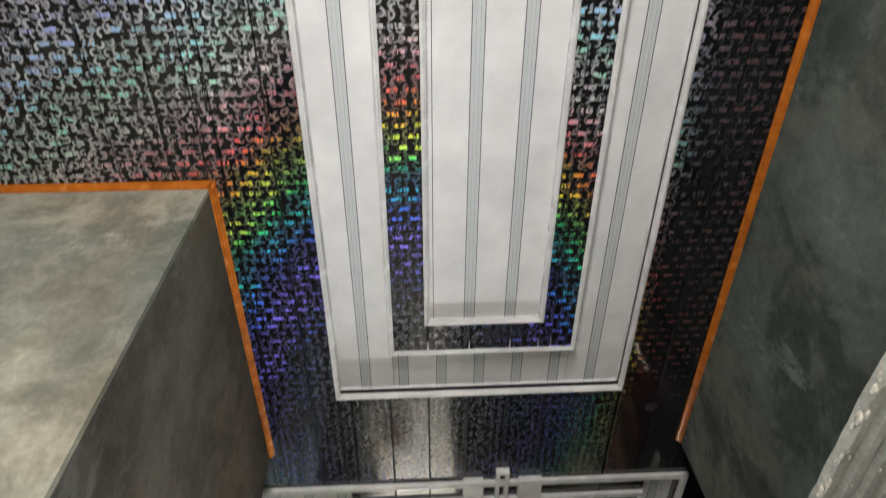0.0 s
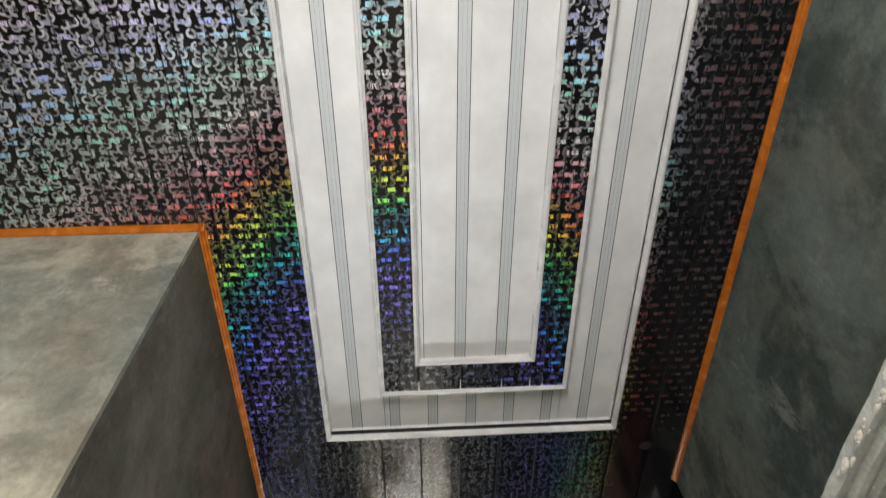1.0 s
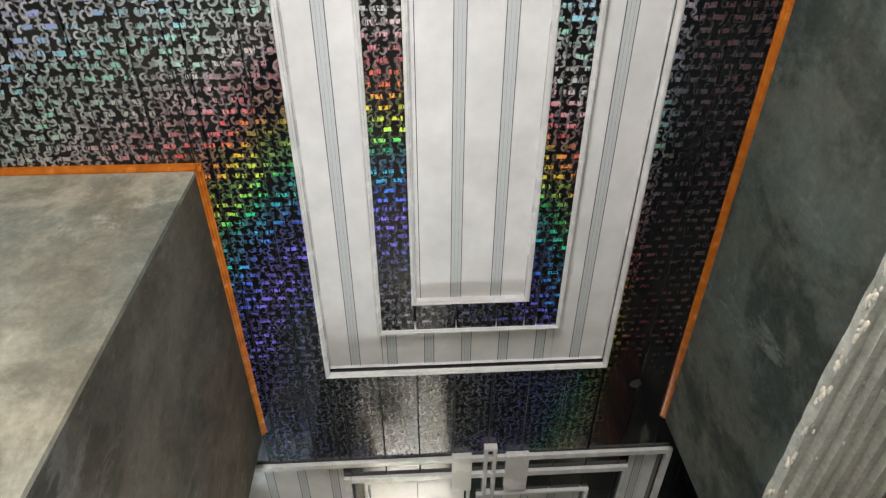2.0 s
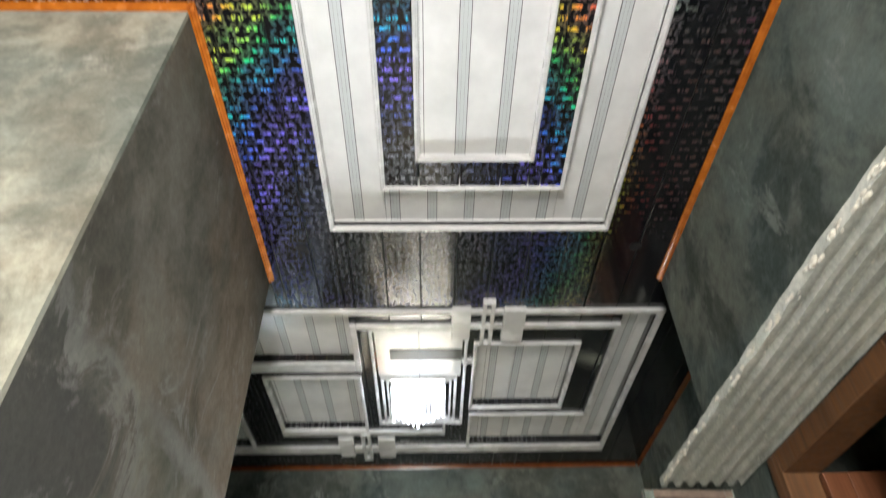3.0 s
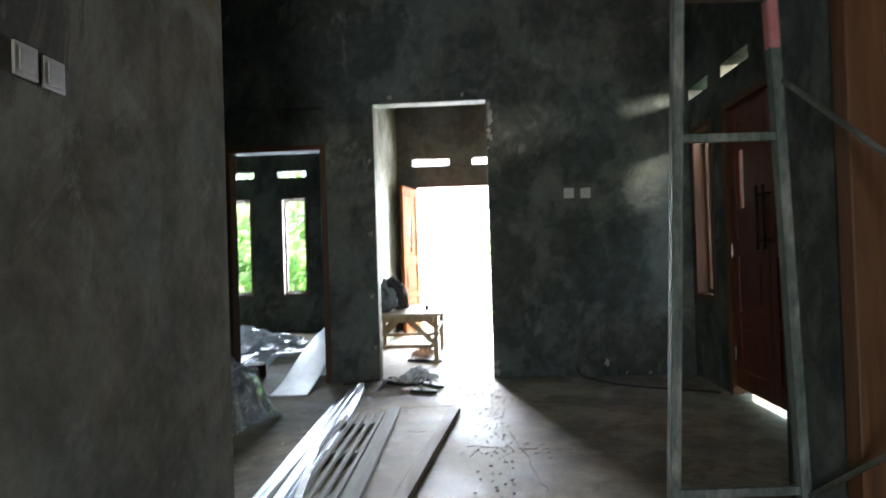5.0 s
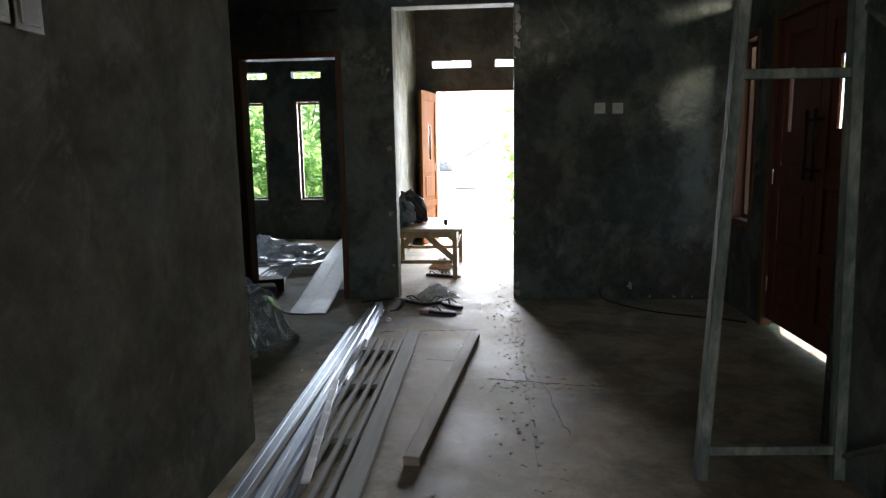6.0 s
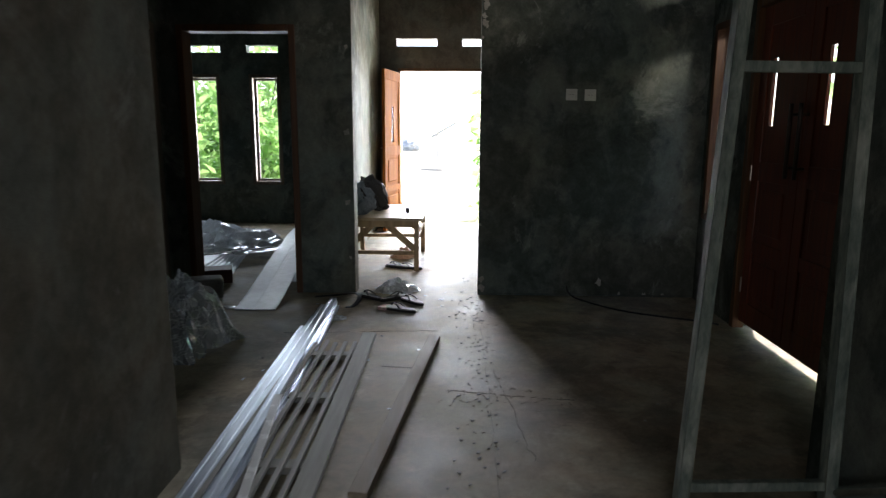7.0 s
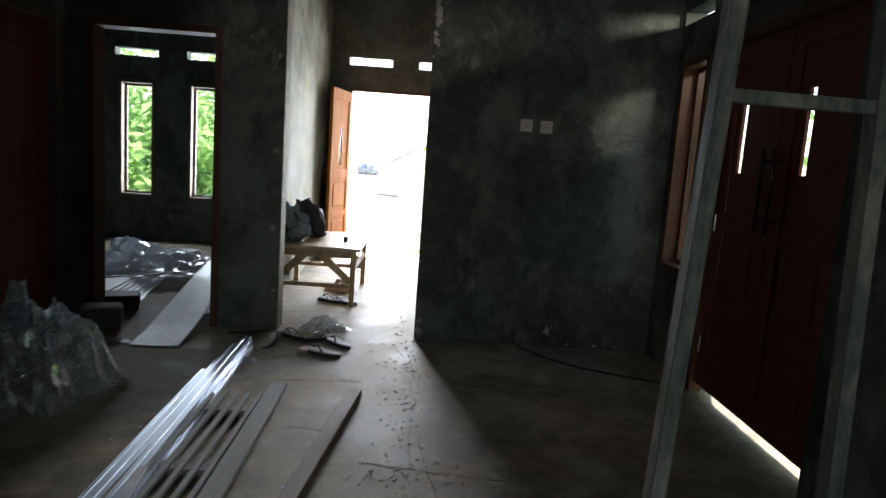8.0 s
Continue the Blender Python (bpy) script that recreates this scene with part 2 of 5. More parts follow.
def glitter(name, strength):
    """Black printed PVC ceiling panel with rows of small foil strokes; rainbow reflection and its fading are painted by
    position.
    """
    m = mat(name, (0.012, 0.012, 0.016), 0.12)
    pos = coords(m)
    wob = node(m, "ShaderNodeTexNoise", Scale=16.0, Detail=2.0)
    wire(m, pos, wob.inputs["Vector"])
    warp = m.node_tree.nodes.new("ShaderNodeMix")
    warp.data_type, warp.blend_type = "RGBA", "LINEAR_LIGHT"
    warp.inputs[0].default_value = 0.009
    wire(m, pos, warp.inputs[6])
    wire(m, wob.outputs["Color"], warp.inputs[7])
    def calc(op, a, b=0.0, c=0.0):
        n = m.node_tree.nodes.new("ShaderNodeMath")
        n.operation = op
        for k, v in enumerate((a, b, c)):
            if isinstance(v, (int, float)):
                n.inputs[k].default_value = v
            else:
                wire(m, v, n.inputs[k])
        return n.outputs[0]

    sep = m.node_tree.nodes.new("ShaderNodeSeparateXYZ")
    wire(m, pos, sep.inputs[0])
    # flat dashes in rows across the boards
    brick = node(m, "ShaderNodeTexBrick", Scale=1.0, Mortar_Size=0.0165, Mortar_Smooth=0.15, Brick_Width=0.080, Row_Height=0.0500, Bias=0.0)
    brick.offset, brick.squash = 0.41, 1.0
    wire(m, warp.outputs[2], brick.inputs["Vector"])
    row = calc("SUBTRACT", 1.0, brick.outputs["Fac"])
    streak = noise_tex(m, 1.0, 3, 0.6, (95, 23.5, 1), 0.3)
    patch = noise_tex(m, 1.0, 2, 0.5, (7, 11, 1))
    dash = calc("MULTIPLY", row, ramp(m, streak, [(0.44, (0.03,) * 3), (0.50, (1, 1, 1))]))
    dash = calc("MULTIPLY", dash, ramp(m, patch, [(0.34, (0.10,) * 3), (0.54, (1, 1, 1))]))
    # foil reflection of the dashes faded by position towards the living room
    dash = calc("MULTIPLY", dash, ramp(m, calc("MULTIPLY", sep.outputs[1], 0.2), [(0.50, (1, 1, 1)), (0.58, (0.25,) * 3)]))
    # hooked scrolls printed between the dashes, in two layers
    def scrolls(scale, shift):
        moved = m.node_tree.nodes.new("ShaderNodeVectorMath")
        moved.operation = "ADD"
        wire(m, warp.outputs[2], moved.inputs[0])
        moved.inputs[1].default_value = shift
        cell = node(m, "ShaderNodeTexVoronoi", Scale=scale, Randomness=0.8)
        cell.voronoi_dimensions = "2D"
        wire(m, moved.outputs[0], cell.inputs["Vector"])
        local = m.node_tree.nodes.new("ShaderNodeVectorMath")
        local.operation = "SUBTRACT"
        wire(m, moved.outputs[0], local.inputs[0])
        wire(m, cell.outputs["Position"], local.inputs[1])
        at = m.node_tree.nodes.new("ShaderNodeSeparateXYZ")
        wire(m, local.outputs[0], at.inputs[0])
        chance = m.node_tree.nodes.new("ShaderNodeSeparateColor")
        wire(m, cell.outputs["Color"], chance.inputs[0])
        turn = calc("MULTIPLY_ADD", calc("SNAP", chance.outputs[0], 0.5), 5.0, calc("MULTIPLY", chance.outputs[1], 1.3))
        side = calc("ADD", calc("MULTIPLY", at.outputs[0], calc("COSINE", turn)), calc("MULTIPLY", at.outputs[1], calc("SINE", turn)))
        along = calc("SUBTRACT", calc("MULTIPLY", at.outputs[1], calc("COSINE", turn)), calc("MULTIPLY", at.outputs[0], calc("SINE", turn)))
        far = calc("POWER", calc("ADD", calc("MULTIPLY", at.outputs[0], at.outputs[0]), calc("MULTIPLY", at.outputs[1], at.outputs[1])), 0.5)
        # the stroke thins out towards its tail
        far = calc("ADD", far, calc("MULTIPLY", along, 0.25))
        line = ramp(m, calc("MULTIPLY", far, 30.0), [(0.20, (0, 0, 0)), (0.30, (0.8,) * 3), (0.47, (1, 1, 1)), (0.55, (0, 0, 0))])
        line = calc("MULTIPLY", line, ramp(m, calc("MULTIPLY_ADD", side, 20.0, 0.5), [(0.40, (0, 0, 0)), (0.52, (1, 1, 1))]))
        return calc("MULTIPLY", line, calc("MULTIPLY_ADD", chance.outputs[2], 0.6, 0.4))

    scroll = calc("MAXIMUM", scrolls(25.0, (0, 0, 0)), calc("MULTIPLY", scrolls(21.0, (3.31, 7.77, 0)), 0.6))
    # foil reflection painted by position: dim by the right wall, bright on the left boards
    scroll_fade = ramp(m, calc("MULTIPLY_ADD", sep.outputs[0], 0.2, 0.5), [(0.38, (1, 1, 1)), (0.60, (0.95,) * 3), (0.84, (0.9,) * 3), (0.87, (0.06,) * 3)])
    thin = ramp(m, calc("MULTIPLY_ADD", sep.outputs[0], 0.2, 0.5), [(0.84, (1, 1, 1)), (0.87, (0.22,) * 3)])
    mask = calc("MULTIPLY", calc("MAXIMUM", calc("MULTIPLY", dash, thin), calc("MULTIPLY", calc("MULTIPLY", scroll, 0.85), scroll_fade)), strength)
    # the foil's rainbow reflection, painted into the colour as elliptic rings on the ceiling
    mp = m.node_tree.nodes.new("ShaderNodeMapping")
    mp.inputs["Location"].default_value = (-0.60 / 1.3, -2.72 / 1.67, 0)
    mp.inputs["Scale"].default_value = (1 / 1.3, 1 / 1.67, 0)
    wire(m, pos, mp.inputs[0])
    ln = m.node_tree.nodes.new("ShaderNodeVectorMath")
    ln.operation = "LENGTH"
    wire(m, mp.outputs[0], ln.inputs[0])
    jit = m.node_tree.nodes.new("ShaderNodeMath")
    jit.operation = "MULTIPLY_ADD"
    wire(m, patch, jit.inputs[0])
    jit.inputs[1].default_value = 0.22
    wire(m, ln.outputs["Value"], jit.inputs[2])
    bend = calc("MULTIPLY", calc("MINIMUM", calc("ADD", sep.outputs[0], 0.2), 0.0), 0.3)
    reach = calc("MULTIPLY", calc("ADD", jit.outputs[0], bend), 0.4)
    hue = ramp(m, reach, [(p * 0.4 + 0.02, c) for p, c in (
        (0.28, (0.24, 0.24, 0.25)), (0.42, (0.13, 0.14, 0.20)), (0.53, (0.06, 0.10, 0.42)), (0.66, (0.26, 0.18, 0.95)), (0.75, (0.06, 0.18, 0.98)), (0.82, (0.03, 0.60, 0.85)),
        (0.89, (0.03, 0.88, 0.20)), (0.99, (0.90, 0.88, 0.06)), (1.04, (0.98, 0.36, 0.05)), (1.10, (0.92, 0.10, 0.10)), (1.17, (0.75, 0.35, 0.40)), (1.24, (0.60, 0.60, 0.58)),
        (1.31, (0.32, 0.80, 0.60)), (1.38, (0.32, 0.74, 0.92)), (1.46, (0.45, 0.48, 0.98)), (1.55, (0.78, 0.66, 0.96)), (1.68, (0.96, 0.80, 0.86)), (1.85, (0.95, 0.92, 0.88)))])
    # on the right boards the painted reflection is turned to a dull red
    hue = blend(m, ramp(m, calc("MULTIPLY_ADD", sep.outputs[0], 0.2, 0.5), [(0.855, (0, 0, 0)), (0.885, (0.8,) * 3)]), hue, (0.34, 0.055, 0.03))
    # scrolls: silver grey, the left corner's brighter reflection painted in as a paler tone
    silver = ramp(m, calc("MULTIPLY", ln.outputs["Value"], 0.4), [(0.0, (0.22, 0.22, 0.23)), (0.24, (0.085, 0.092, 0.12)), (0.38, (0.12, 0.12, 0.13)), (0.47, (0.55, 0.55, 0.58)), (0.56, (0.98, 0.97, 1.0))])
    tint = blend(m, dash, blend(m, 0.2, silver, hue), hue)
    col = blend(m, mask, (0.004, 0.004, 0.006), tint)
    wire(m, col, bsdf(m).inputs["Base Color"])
    wire(m, calc("MULTIPLY", mask, 0.2), bsdf(m).inputs["Metallic"])
    wire(m, ramp(m, mask, [(0.0, (0.13,) * 3), (1.0, (0.30,) * 3)]), bsdf(m).inputs["Roughness"])
    bsdf(m).inputs["Specular IOR Level"].default_value = 0.05
    bsdf(m).inputs["Coat Weight"].default_value = 1.0
    bsdf(m).inputs["Coat IOR"].default_value = 1.65
    bsdf(m).inputs["Coat Roughness"].default_value = 0.09
    relief(m, mask, 0.5, 0.003)
    return m


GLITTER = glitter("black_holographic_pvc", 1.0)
# copy with the painted foil reflection faded to near black
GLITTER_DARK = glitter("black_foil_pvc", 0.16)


# ---- building blocks ----
def box(bm, x0, y0, z0, x1, y1, z1, bevel=0.0):
    r = bmesh.ops.create_cube(bm, size=1.0)
    v = r["verts"]
    bmesh.ops.scale(bm, vec=(abs(x1 - x0), abs(y1 - y0), abs(z1 - z0)), verts=v)
    bmesh.ops.translate(bm, vec=((x0 + x1) / 2, (y0 + y1) / 2, (z0 + z1) / 2), verts=v)
    if bevel:
        e = list({e for q in v for e in q.link_edges})
        bmesh.ops.bevel(bm, geom=e, offset=bevel, segments=2, affect="EDGES", profile=0.5)
    return v


def beam(bm, a, b, w, d=None, up=(0, 0, 1), bevel=0.0):
    """A bar from a to b, w wide and d deep."""
    a, b = Vector(a), Vector(b)
    d = d or w
    ax = (b - a).normalized()
    side = ax.cross(Vector(up))
    side = side.normalized() if side.length > 1e-4 else Vector((1, 0, 0))
    top = side.cross(ax).normalized()
    r = bmesh.ops.create_cube(bm, size=1.0)
    for q in r["verts"]:
        c = q.co.copy()
        q.co = (a + b) / 2 + side * c.x * w + ax * c.y * (b - a).length + top * c.z * d
    if bevel:
        e = list({e for q in r["verts"] for e in q.link_edges})
        bmesh.ops.bevel(bm, geom=e, offset=bevel, segments=2, affect="EDGES", profile=0.5)


def tube(bm, pts, r, n=8):
    """A round bar along points."""
    pts = [Vector(p) for p in pts]
    rings = []
    for i, p in enumerate(pts):
        ax = (pts[min(i + 1, len(pts) - 1)] - pts[max(i - 1, 0)]).normalized()
        s = ax.cross(Vector((0, 0, 1)) if abs(ax.z) < 0.95 else Vector((1, 0, 0))).normalized()
        u = s.cross(ax)
        rings.append([bm.verts.new(p + (s * math.cos(2 * math.pi * k / n) + u * math.sin(2 * math.pi * k / n)) * r) for k in range(n)])
    for a, b in zip(rings, rings[1:]):
        for k in range(n):
            bm.faces.new((a[k], a[(k + 1) % n], b[(k + 1) % n], b[k]))
    bm.faces.new(rings[0][::-1])
    bm.faces.new(rings[-1])


def finish(name, bm, material, smooth=False):
    bmesh.ops.recalc_face_normals(bm, faces=bm.faces)
    me = bpy.data.meshes.new(name)
    bm.to_mesh(me)
    bm.free()
    me.materials.append(material)
    if smooth:
        for p in me.polygons:
            p.use_smooth = True
    return new(name, me)


def part(name, bm, material, parent, label="", smooth=False):
    ob = finish(name, bm, material, smooth)
    ob.parent = parent
    if label:
        ob["label"] = label
    return ob


def setting(name, bm, material, label, category, smooth=False):
    return tagged(finish(name, bm, material, smooth), label, category, kind="structure")


def thing(name, label, category, at=(0, 0, 0), group="", turn=0.0):
    ob = new(name)
    ob.matrix_world = pose(*at, 0, 0, turn)
    return tagged(ob, label, category, group)


def slab(name, axis, p0, p1, u0, u1, z0, z1, holes, material, label, category="wall"):
    """A wall with openings that go through it; axis is the one that it faces along."""
    us = sorted({u0, u1, *[min(max(h[i], u0), u1) for h in holes for i in (0, 1)]})
    zs = sorted({z0, z1, *[min(max(h[i], z0), z1) for h in holes for i in (2, 3)]})
    bm = bmesh.new()
    vs = {}

    def v(p, u, z):
        k = (p, round(u, 5), round(z, 5))
        if k not in vs:
            vs[k] = bm.verts.new((p, u, z) if axis == "x" else (u, p, z))
        return vs[k]

    def solid(i, j):
        if not (0 <= i < len(us) - 1 and 0 <= j < len(zs) - 1):
            return False
        uc, zc = (us[i] + us[i + 1]) / 2, (zs[j] + zs[j + 1]) / 2
        return not any(h[0] < uc < h[1] and h[2] < zc < h[3] for h in holes)

    for i in range(len(us) - 1):
        for j in range(len(zs) - 1):
            if not solid(i, j):
                continue
            a, b, c, d = us[i], us[i + 1], zs[j], zs[j + 1]
            bm.faces.new((v(p0, a, c), v(p0, b, c), v(p0, b, d), v(p0, a, d)))
            bm.faces.new((v(p1, a, c), v(p1, a, d), v(p1, b, d), v(p1, b, c)))
            for di, dj, q in ((-1, 0, ((a, c), (a, d))), (1, 0, ((b, c), (b, d))), (0, -1, ((a, c), (b, c))), (0, 1, ((a, d), (b, d)))):
                if not solid(i + di, j + dj):
                    bm.faces.new((v(p0, *q[0]), v(p0, *q[1]), v(p1, *q[1]), v(p1, *q[0])))
    return setting(name, bm, material, label, category)


H = 3.511
TOPZ = 3.75
LX, LY0, LY1 = -0.226, 1.433, 3.2   # the projecting room on the left
R1, R2 = 2.192, 2.74                # right walls of hall and living room
FAR, FRONT = 6.0, 9.97

# ---- large structure ----
bm = bmesh.new()
box(bm, -4.15, -2.75, -0.3, 4.55, 10.12, 0.0)
setting("floor", bm, FLOOR, "bare dusty cement floor with cracks and scraps", "floor")

bm = bmesh.new()
n = 24
rings = []
for r in (0.1, 14, 40, 120, 500, 2500):
    rings.append([bm.verts.new((r * math.cos(2 * math.pi * k / n), 8 + r * math.sin(2 * math.pi * k / n), -0.32)) for k in range(n)])
for a, b in zip(rings, rings[1:]):
    for k in range(n):
        bm.faces.new((a[k], a[(k + 1) % n], b[(k + 1) % n], b[k]))
bm.faces.new(rings[0])
GROUND = mottled("dry_yard_earth", (0.30, 0.26, 0.19), (0.50, 0.45, 0.35), 0.6, 9, (0.85, 1.0), 0.0, 0.5, 0.02)
setting("ground", bm, GROUND, "pale dry earth yard outside the house", "ground")

slab("wall_far", "y", FAR, FAR + 0.15, -1.65, R2, 0, TOPZ,
     [(0.0, 1.005, -1, 2.45), (-1.35, -0.43, -1, 2.11), (-0.78, -0.45, 2.316, 2.436), (-1.285, -0.985, 2.316, 2.436)], PLASTER,
     "grey-green cement plastered wall with a rough open doorway")
slab("wall_living_right", "x", R2, R2 + 0.15, LY1 - 0.15, FAR + 0.15, 0, TOPZ,
     [(3.95, 5.25, -1, 2.145), (5.46, 5.91, 0.66, 2.10), (5.51, 5.965, 2.345, 2.44), (4.75, 5.232, 2.345, 2.44)], PLASTER,
     "cement plastered outer wall with double door, narrow window and vents")
slab("wall_hall_right", "x", R1, R1 + 0.15, -3.0, LY1, 0, TOPZ, [(1.71, 2.735, -1, 2.13)], PLASTER, "grey-green cement plastered wall with trowel marks")
slab("wall_step_right", "y", LY1 - 0.15, LY1, R1 + 0.15, R2, 0, TOPZ, [], PLASTER, "short return of cement plastered wall")
slab("wall_left_side", "x", LX - 0.15, LX, LY0 + 0.02, LY1, 0, TOPZ, [], PLASTER_STAINED_SHADED, "stained cement plastered wall with scuffs and two switch plates, coloured darker as the shaded side")
slab("wall_left_front", "y", LY0, LY0 + 0.02, -4.0, LX, 0, TOPZ, [], PLASTER_WARM, "cloudy cement plastered wall, coloured paler as the lit side")
slab("wall_left_core", "y", LY0 + 0.02, LY0 + 0.15, -4.0, LX - 0.15, 0, TOPZ, [], PLASTER, "brick core of the plastered wall")
slab("wall_left_back", "y", LY1 - 0.15, LY1, -1.65, LX - 0.15, 0, TOPZ, [], PLASTER, "cement plastered wall")
slab("wall_living_left", "x", -1.65, -1.5, LY1, FAR, 0, TOPZ, [(4.95, 5.93, -1, 2.11)], PLASTER, "dark cement plastered wall with a brown door")
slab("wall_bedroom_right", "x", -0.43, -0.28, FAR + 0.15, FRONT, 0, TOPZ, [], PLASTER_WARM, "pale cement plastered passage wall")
slab("wall_bedroom_left", "x", -3.75, -3.6, FAR, FRONT, 0, TOPZ, [], PLASTER, "dark cement plastered wall")
slab("wall_bedroom_near", "y", FAR, FAR + 0.15, -3.6, -1.65, 0, TOPZ, [], PLASTER, "dark cement plastered wall")
# bounced daylight is put into the brownish colour; bedroom part keeps the plain plaster
slab("wall_front", "y", FRONT, FRONT + 0.15, -0.43, 2.6, 0, TOPZ,
     [(-0.03, 1.25, -1, 2.16), (-0.05, 0.51, 2.45, 2.55), (0.85, 1.36, 2.45, 2.55)], PLASTER_PALE, "cement plastered front wall, browned for bounced light, with vents and an open door")
slab("wall_front_bedroom", "y", FRONT, FRONT + 0.15, -3.75, -0.43, 0, TOPZ,
     [(-2.99, -2.51, 0.55, 2.07), (-2.10, -1.66, 0.55, 2.07), (-3.03, -2.48, 2.36, 2.46), (-2.12, -1.68, 2.36, 2.46)], PLASTER, "dark cement plastered bedroom wall with two narrow windows and vents")
slab("wall_passage_right", "x", 1.45, 1.6, FAR + 0.15, FRONT, 0, TOPZ, [], PLASTER_PALE, "pale cement plastered passage wall")
slab("wall_back", "y", -2.75, -2.6, -4.15, R1, 0, TOPZ, [(0.0, 0.9, 0.05, 2.3)], PLASTER_PALE, "plain cement plastered back wall")
slab("wall_back_left", "x", -4.15, -4.0, -2.6, LY0 + 0.15, 0, TOPZ, [], PLASTER_PALE, "plain cement plastered wall")
slab("wall_side_room_near", "y", -0.15, 0.0, R1 + 0.15, 4.4, 0, TOPZ, [], PLASTER, "plain wall of the side room")
slab("wall_side_room_right", "x", 4.4, 4.55, -0.15, LY1, 0, TOPZ, [], PLASTER, "plain wall of the side room")
slab("wall_side_room_far", "y", LY1 - 0.15, LY1, R2 + 0.15, 4.4, 0, TOPZ, [], PLASTER, "plain wall of the side room")

# added lining, paler than the wall, on the left and top reveals of the passage doorway
bm = bmesh.new()
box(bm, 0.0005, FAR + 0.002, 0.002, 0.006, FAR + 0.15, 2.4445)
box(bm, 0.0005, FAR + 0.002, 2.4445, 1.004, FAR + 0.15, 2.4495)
setting("trim_doorway_reveal", bm, PLASTER_WARM, "thin lining, paler than the wall, on the reveals of the open doorway", "trim")

# plain ceilings of the rooms seen through openings, and the roof slab over all
bm = bmesh.new()
box(bm, -4.15, -2.75, TOPZ, 4.55, LY1, TOPZ + 0.12)
# unseen 2.9 m overhang added to keep sun off the front windows
box(bm, -4.15, LY1 + 0.001, TOPZ, R2 + 0.3, FRONT + 2.9, TOPZ + 0.12)
setting("roof_slab", bm, PLASTER, "plain grey slab above the ceilings, with an added unseen overhang against the sun", "roof")
bm = bmesh.new()
box(bm, -3.6, FAR + 0.15, H, 1.45, FRONT, H + 0.02)
setting("ceiling_rear_rooms", bm, PLASTER, "plain unpainted ceiling of the front rooms", "ceiling")
bm = bmesh.new()
box(bm, R1 + 0.15, 0, H, 4.4, LY1 - 0.15, H + 0.02)
setting("ceiling_side_room", bm, PLASTER, "plain dark ceiling of the side room", "ceiling")


def panels(bm, x0, y0, x1, y1, z, start, pitch=0.214, gap=0.006, thick=0.012):
    """Ceiling panels that run along y, side by side, with open joints."""
    k = math.floor((x0 - start) / pitch)
    while start + k * pitch < x1:
        a, b = max(x0, start + k * pitch), min(x1, start + (k + 1) * pitch)
        if b - a > 0.01:
            box(bm, a + gap / 2, y0, z, b - gap / 2, y1, z + thick, 0.002)
        k += 1


def ring(bm, x0, y0, x1, y1, w, z0, z1):
    """A rectangular mitred frame of moulding, w wide, with a stepped lower face."""
    prof = [(0, z1), (0, z0 + 0.006), (0.006, z0), (w * 0.55, z0), (w * 0.62, z0 + 0.005), (w * 0.9, z0 + 0.008), (w, z0 + 0.014), (w, z1)]
    loops = []
    for sx, sy in ((x0, y0), (x1, y0), (x1, y1), (x0, y1)):
        loops.append([bm.verts.new((sx + (o if sx == x0 else -o), sy + (o if sy == y0 else -o), z)) for o, z in prof])
    for i in range(4):
        a, b = loops[i], loops[(i + 1) % 4]
        for k in range(len(prof) - 1):
            bm.faces.new((a[k], a[k + 1], b[k + 1], b[k]))


def ribs(bm, x0, y0, x1, y1, z, start, pitch=0.205, lines=True):
    """The panel joints: two dark grooves (lines) beside a smooth flat strip."""
    k = math.floor((x0 - start) / pitch)
    while start + k * pitch < x1:
        c = start + k * pitch
        for a, b in (((-0.0275, -0.024), (-0.0092, -0.0086), (0.0086, 0.0092), (0.024, 0.0275)) if lines else ((-0.024, 0.024),)):
            if x0 + 0.01 < c + a and c + b < x1 - 0.01:
                box(bm, c + a, y0, z - (0.0022 if lines else 0.0015), c + b, y1, z + 0.002)
        k += 1


# hall ceiling: black panels round a white tray
TX0, TX1, TY0, TY1 = 0.205, 1.761, -1.7, 2.744
EDGE = 3.49  # where hall ceiling meets living room ceiling
bm = bmesh.new()
panels(bm, -4.0, -2.6, LX, LY0, H, 0.057)
panels(bm, LX, -2.6, TX0, EDGE, H, 0.057)
panels(bm, TX0, TY1, TX1, EDGE, H, 0.057)
panels(bm, TX0, -2.6, TX1, TY0, H, 0.057)
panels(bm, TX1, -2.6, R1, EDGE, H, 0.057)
# black ring inside the tray
Z2 = H + 0.06
panels(bm, 0.509, -1.4, 0.695, 2.441, H + 0.010, 0.057)
panels(bm, 1.276, -1.4, 1.46, 2.441, H + 0.010, 0.057)
panels(bm, 0.695, 2.242, 1.276, 2.441, H + 0.010, 0.057)
panels(bm, 0.695, -1.4, 1.276, -1.2, H + 0.010, 0.057)
ceiling_hall = setting("ceiling_hall", bm, GLITTER, "glossy black ceiling panels with foil glitter and a painted rainbow reflection", "ceiling")
bm = bmesh.new()
panels(bm, TX0, TY0, 0.509, TY1, Z2, 0.152, 0.206, 0.002)
panels(bm, 1.46, TY0, TX1, TY1, Z2, 0.152, 0.206, 0.002)
panels(bm, 0.509, 2.441, 1.46, TY1, Z2, 0.152, 0.206, 0.002)
panels(bm, 0.509, TY0, 1.46, -1.4, Z2, 0.145, 0.205, 0.002)
panels(bm, 0.695, -1.2, 1.276, 2.242, H + 0.03, 0.087, 0.206, 0.002)
setting("ceiling_hall_white", bm, WHITE_PVC, "glossy white ribbed ceiling panels in a recessed tray", "ceiling")
